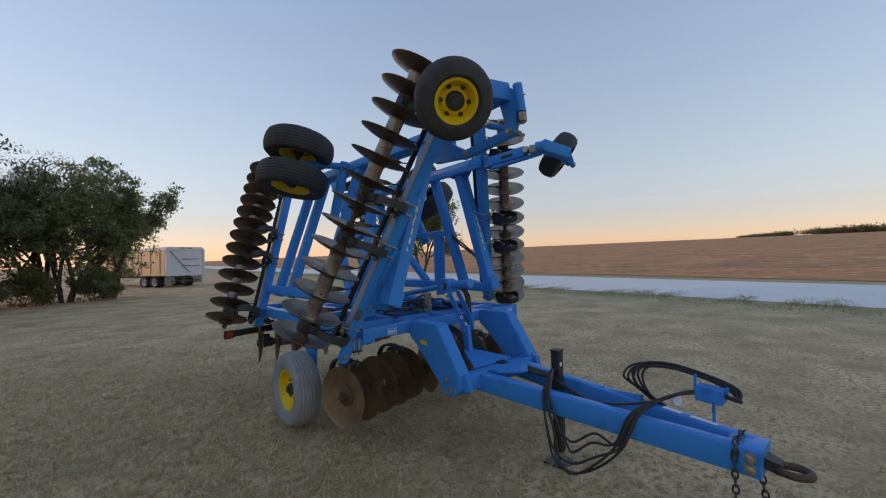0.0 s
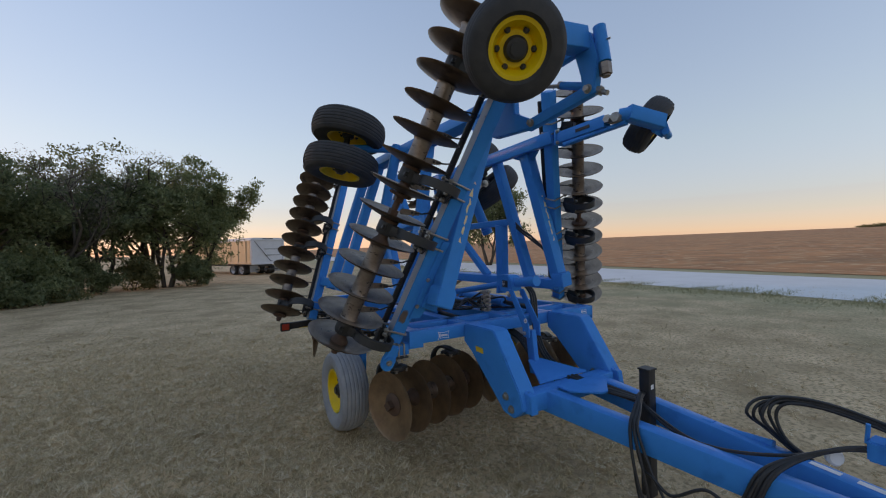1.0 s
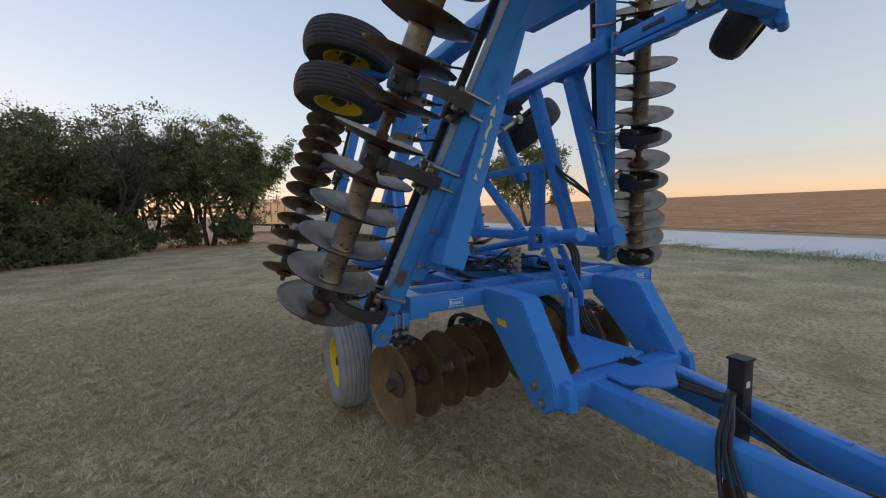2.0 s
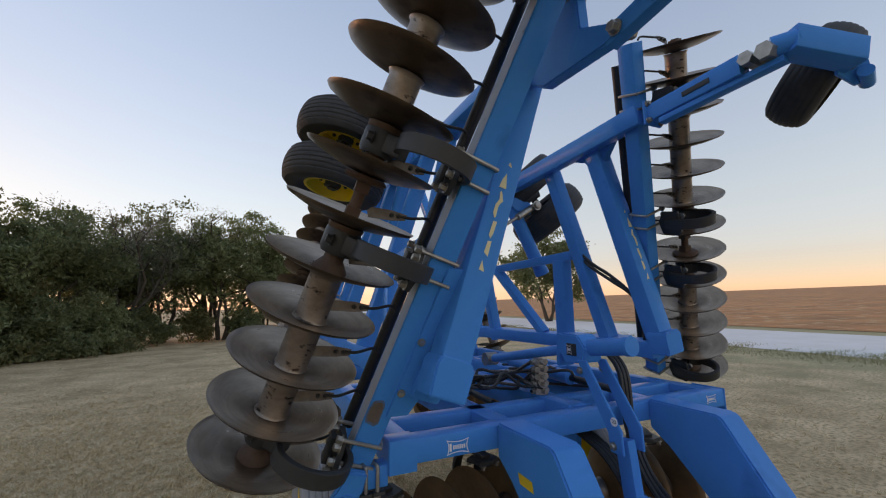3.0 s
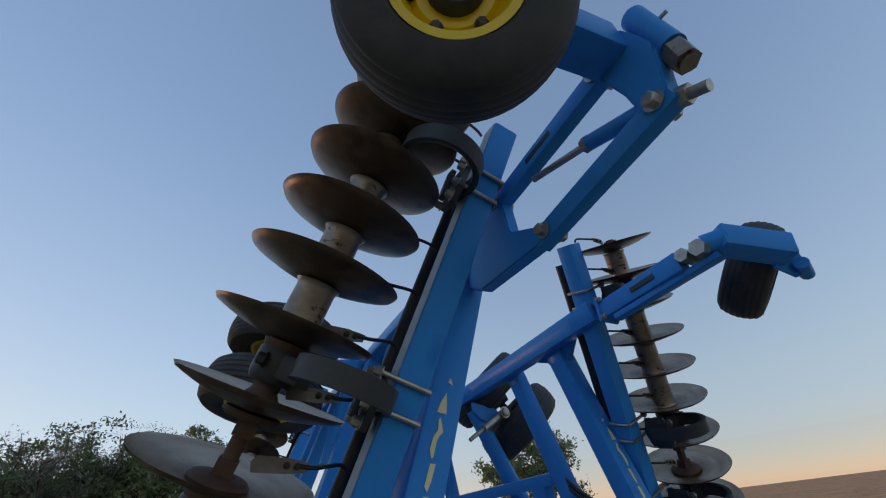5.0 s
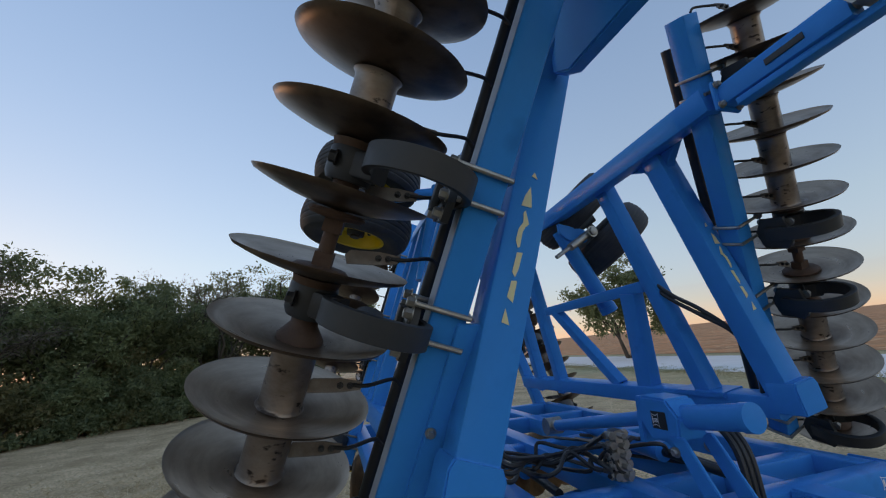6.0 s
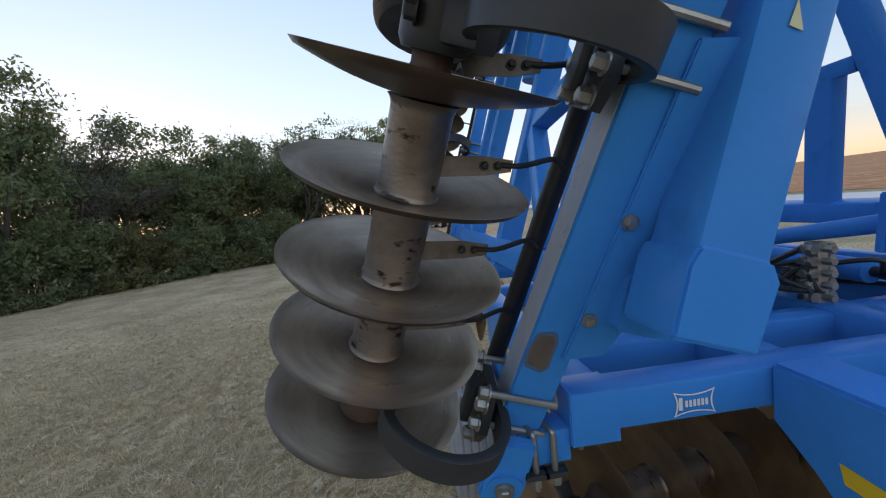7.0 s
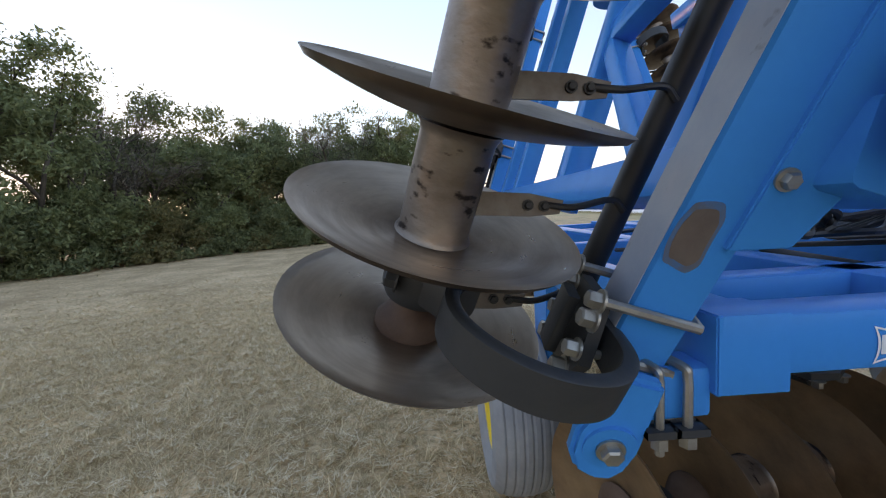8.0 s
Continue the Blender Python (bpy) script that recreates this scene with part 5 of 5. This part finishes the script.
for i, (x, y, h, sp, lf, st_, cnt) in enumerate(ROW):
    bare = lf is LEAF_GREY
    tree(x, y, h, sp, 10 + i, lf, st_, cnt, 0.25 if bare else (0.15 if x > -8.5 else 0.05), 0.055 if bare else 0.07, "bare grey twiggy tree in the yard's tree row" if bare else "dense green tree in the yard's tree row", 0.0 if bare else 1.5, thin=0.16 if bare else 0.45)
for i, (x, y, h, sp) in enumerate(((-15.2, 9.3, 2.2, 1.6), (-13.4, 11.0, 2.0, 1.5), (-12.2, 13.0, 2.4, 1.5), (-11.2, 14.6, 2.0, 1.5), (-10.2, 16.2, 2.2, 1.5), (-8.8, 17.4, 1.9, 1.4), (-7.6, 19.0, 2.0, 1.4), (-2.2, 23.8, 1.5, 1.0), (-4.6, 23.4, 1.5, 1.1), (-6.6, 21.4, 1.6, 1.2), (-17.5, 6.5, 2.4, 1.8), (-19.5, 3.5, 2.4, 1.8), (-13.8, 13.2, 3.0, 1.8), (-9.6, 18.4, 2.8, 1.7), (-16.6, 12.0, 2.2, 2.2), (-15.2, 14.6, 2.2, 2.2), (-13.4, 16.2, 2.2, 2.1), (-11.8, 18.6, 2.1, 2.1), (-10.2, 20.4, 2.1, 2.0), (-8.4, 21.6, 2.0, 2.0), (-18.6, 9.6, 2.4, 2.3), (-14.3, 11.8, 1.2, 1.3), (-16.2, 8.0, 1.2, 1.4), (-12.0, 14.0, 1.1, 1.3), (-9.4, 17.0, 1.0, 1.2))):
    tree(x, y, h, sp, 60 + i, LEAF_DRY if i % 5 == 3 else (LEAF_DARK if i % 2 else LEAF), 4, 6500, 0.02, 0.06, "low leafy shrub under the tree row", 1.3, "shrub")
EDGE = [(-17.6, 5.6), (-14.6, 8.9), (-12.4, 11.6), (-10.6, 14.4), (-8.9, 16.6), (-7.2, 18.4), (-6.2, 19.8)]
k = 0
for (xa, ya), (xb, yb) in zip(EDGE, EDGE[1:]):
    for f in (0.0, 0.35, 0.7):
        k += 1
        tree(xa + (xb - xa) * f + 0.35 * math.sin(3.1 * k), ya + (yb - ya) * f + 0.3 * math.cos(2.3 * k), 0.62 + 0.25 * math.sin(1.7 * k), 0.95, 120 + k, LEAF_DRY if k % 4 == 1 else LEAF_DARK, 3, 2600, 0.0, 0.055, "low scrub at the foot of the tree row", 0.8, "shrub")
tree(23.5, 29.5, 8.0, 3.7, 77, LEAF, 4, 11000, 0.40, 0.12, "slender green tree beside the road", 0.6)

# ---------------------------------------------------------------- grass
STRAW = leaf_material("straw_blades", (0.40, 0.275, 0.135), (0.96, 0.78, 0.50))
rng = np.random.default_rng(3)
n = 46000
near = rng.uniform(0, 1, n) < 0.62
r = 0.3 + 19.0 * rng.uniform(0, 1, n) ** 1.2
a = rng.uniform(0, 2 * math.pi, n)
c = np.stack([np.where(near, -3.9 + 2.4 * rng.normal(size=n), -1.6 + r * np.cos(a)), np.where(near, 2.2 + 2.7 * rng.normal(size=n), -0.5 + r * np.sin(a)), np.zeros(n)], 1)
# tufts of blades that mostly lie the same way
per = 15
lie = np.repeat(rng.uniform(0, 2 * math.pi, n), per)
big = np.repeat(rng.uniform(0.55, 1.35, n), per)
n *= per
c = np.repeat(c, per, axis=0) + np.concatenate([rng.normal(size=(n, 2)) * 0.022, np.zeros((n, 1))], 1) * big[:, None]
b = lie + rng.normal(size=n) * 0.8
ln = (rng.uniform(0.02, 0.062, n) * big)[:, None]
up = rng.uniform(0.05, 0.75, (n, 1))
long = rng.uniform(0, 1, (n, 1)) < 0.05
ln = np.where(long, ln * 1.5, ln)
up = np.where(long, up + 0.4, up)
d = np.stack([np.cos(b), np.sin(b), np.zeros(n)], 1)
side = np.stack([-np.sin(b), np.cos(b), np.zeros(n)], 1) * rng.uniform(0.0014, 0.0036, (n, 1)) * np.where(long, 1.5, 1.0)
tip = c + d * ln + np.array((0, 0, 1)) * ln * up
grass_mesh = bpy.data.meshes.new("grass")
grass_mesh.from_pydata(np.stack([c - side, c + side, tip], 1).reshape(-1, 3).tolist(), [], np.arange(3 * n).reshape(n, 3).tolist())
grass_mesh.materials.append(STRAW)
tagged(new("grass", grass_mesh), "short dry straw-coloured grass blades", "grass", "", "stuff")

# clumps of cut straw, bleached pale, scattered over the turf
BLEACH = leaf_material("bleached_straw", (0.70, 0.56, 0.36), (0.98, 0.86, 0.64))
rng = np.random.default_rng(14)
m = 9000
c0 = np.stack([-3.4 + 3.0 * rng.normal(size=m), 1.0 + 3.4 * rng.normal(size=m), np.full(m, 0.012)], 1)
per = 7
n = m * per
c = np.repeat(c0, per, axis=0) + np.concatenate([rng.normal(size=(n, 2)) * 0.018, rng.uniform(0, 0.02, (n, 1))], 1)
b = np.repeat(rng.uniform(0, 2 * math.pi, m), per) + rng.normal(size=n) * 0.7
ln = rng.uniform(0.03, 0.09, (n, 1))
d = np.stack([np.cos(b), np.sin(b), rng.uniform(-0.05, 0.45, n)], 1) * ln
side = np.stack([-np.sin(b), np.cos(b), np.zeros(n)], 1) * rng.uniform(0.0015, 0.0035, (n, 1))
straw_mesh = bpy.data.meshes.new("cut_straw")
straw_mesh.from_pydata(np.stack([c - side, c + side, c + d], 1).reshape(-1, 3).tolist(), [], np.arange(3 * n).reshape(n, 3).tolist())
straw_mesh.materials.append(BLEACH)
tagged(new("cut_straw", straw_mesh), "pale bleached clumps of cut straw on the turf", "straw", "", "stuff")

# rough olive fringe along the road's near side
VERGE = leaf_material("olive_verge_grass", (0.26, 0.24, 0.12), (0.42, 0.37, 0.20))
rng = np.random.default_rng(8)
n = 60000
y = -25 + 95 * rng.uniform(0, 1, n)
clump = np.sin(y * 1.9 + np.sin(y * 0.7) * 2) + 0.6 * np.sin(y * 5.3)
x = 13.1 + 0.10 * y + rng.normal(size=n) * 0.75 + 0.4 * clump
c = np.stack([x, y, np.zeros(n)], 1)
b = rng.uniform(0, 2 * math.pi, n)
ln = rng.uniform(0.03, 0.13, (n, 1)) * (0.7 + 0.5 * np.clip(clump[:, None], -0.8, 1.2))
side = np.stack([-np.sin(b), np.cos(b), np.zeros(n)], 1) * rng.uniform(0.006, 0.014, (n, 1))
tip = c + np.stack([np.cos(b) * 0.7, np.sin(b) * 0.7, np.full(n, 0.8)], 1) * ln
verge_mesh = bpy.data.meshes.new("verge_grass")
verge_mesh.from_pydata(np.stack([c - side, c + side, tip], 1).reshape(-1, 3).tolist(), [], np.arange(3 * n).reshape(n, 3).tolist())
verge_mesh.materials.append(VERGE)
tagged(new("verge_grass", verge_mesh), "rough olive grass fringe along the road", "grass", "", "stuff")

# low trees on the far skyline beyond the field
rng = np.random.default_rng(9)
pts = []
for k in range(150):
    y = 78 - 230 * rng.uniform(0, 1)
    h = rng.uniform(2.0, 5.5) * (0.3 + 0.7 * min(1.0, (78 - y) / 50))
    m = int(60 * h)
    pts.append(np.array((402 + rng.uniform(-6, 6), y, land(402, y) + 0.45 * h)) + rng.normal(size=(m, 3)) * np.array((1.8, 2.6, 0.26 * h)))
far_mesh = leaves(np.concatenate(pts), 0.7, rng)
far_mesh.name = "far_trees"
far_mesh.materials.append(LEAF_DRY)
tagged(new("far_trees", far_mesh), "low dark green trees on the distant skyline", "trees", "", "stuff")

# ---------------------------------------------------------------- trailer
trailer = thing("grain_trailer", "white grain trailer with sun-tinted tan sides parked beyond the trees", "trailer")
WHITE = material("white_trailer_metal", (0.72, 0.72, 0.74), 0.5, 0.0, (0.6, 0.6, 0.62), 2, 0.5)
# tan puts the warm low sunlight into the colour of the sides
TAN = material("sun_tinted_trailer_side", (0.66, 0.47, 0.29), 0.55, 0.0, (0.54, 0.38, 0.24), 2, 0.5)
trailer.location = (3.1, 32.6, 0)
trailer.rotation_euler = (0, 0, radians(20))
trailer.scale = (1.12, 1.12, 0.76)
box = part("box", prism([(-1.25, 0, 1.15), (1.25, 0, 1.15), (1.25, 0, 3.7), (1.1, 0, 3.95), (-1.1, 0, 3.95), (-1.25, 0, 3.7)], (0, 10.5, 0), 0.02), WHITE, trailer)
for k in (-1, 1):
    part("side_sheet", prism([(1.252 * k, 0.12, 1.35), (1.252 * k, 10.4, 1.35), (1.252 * k, 10.4, 3.62), (1.252 * k, 0.12, 3.62)], (0.012 * k, 0, 0), 0), TAN, box, "trailer side coloured tan for the warm sunlight on it", 0)
    part("side_rail", beam((1.27 * k, 0.0, 1.26), (1.27 * k, 10.5, 1.26), 0.05, 0.16), TAN, box)
    part("top_rail", beam((1.27 * k, 0.0, 3.66), (1.27 * k, 10.5, 3.66), 0.06, 0.10), WHITE, box)
    for j in range(9):
        part("side_rib", beam((1.275 * k, 0.7 + 1.15 * j, 1.35), (1.275 * k, 0.7 + 1.15 * j, 3.6), 0.05, 0.07, (0, 1, 0)), TAN, box)
    part("corner_post", beam((1.17 * k, -0.03, 1.15), (1.17 * k, -0.03, 3.72), 0.14, 0.06, (0, 1, 0)), WHITE, box)
    part("mud_flap", prism([(0.62 * k, 0.25, 0.35), (1.22 * k, 0.25, 0.35), (1.22 * k, 0.25, 1.05), (0.62 * k, 0.25, 1.05)], (0, 0.02, 0), 0), TYRE_GREY, trailer, "pale grey mud flap", 0)
part("rear_sill", beam((-1.25, -0.05, 1.22), (1.25, -0.05, 1.22), 0.10, 0.20), WHITE, box)
part("rear_header", beam((-1.15, -0.03, 3.72), (1.15, -0.03, 3.72), 0.06, 0.16), WHITE, box)
part("vent", beam((-0.4, -0.012, 3.84), (0.4, -0.012, 3.84), 0.03, 0.10), IRON, box, "dark slot under the roof")
part("tarp_crank", add_rod(rod((-1.05, -0.07, 3.6), (0.15, -0.07, 1.5), 0.022, 8), (0.15, -0.07, 1.5), (0.30, -0.07, 1.5), 0.02, 8), IRON, box, "dark tarp crank across the rear")
for z in (2.1, 2.75):
    part("hatch_bar", beam((-0.3, -0.02, z), (0.9, -0.02, z), 0.03, 0.05), IRON, box)
part("chassis", beam((0, 0.3, 1.0), (0, 10, 1.0), 0.9, 0.25), IRON, trailer)
part("bumper", beam((-0.9, 0.05, 0.62), (0.9, 0.05, 0.62), 0.08, 0.10), IRON, trailer)
part("landing_leg", beam((-0.7, 8.2, 0.0), (-0.7, 8.2, 1.1), 0.14, 0.14, (0, 1, 0)), IRON, trailer)
for k in (-1, 1):
    for y0 in (1.6, 2.9):
        tyre((0.95 * k, y0, 0.52), (k, 0, 0), 0.52, 0.5, TYRE, 0.36, trailer, "wheel", "dark trailer wheel with a pale dusty rim", 1, 0.003, WHITE, "pale dusty white rim")
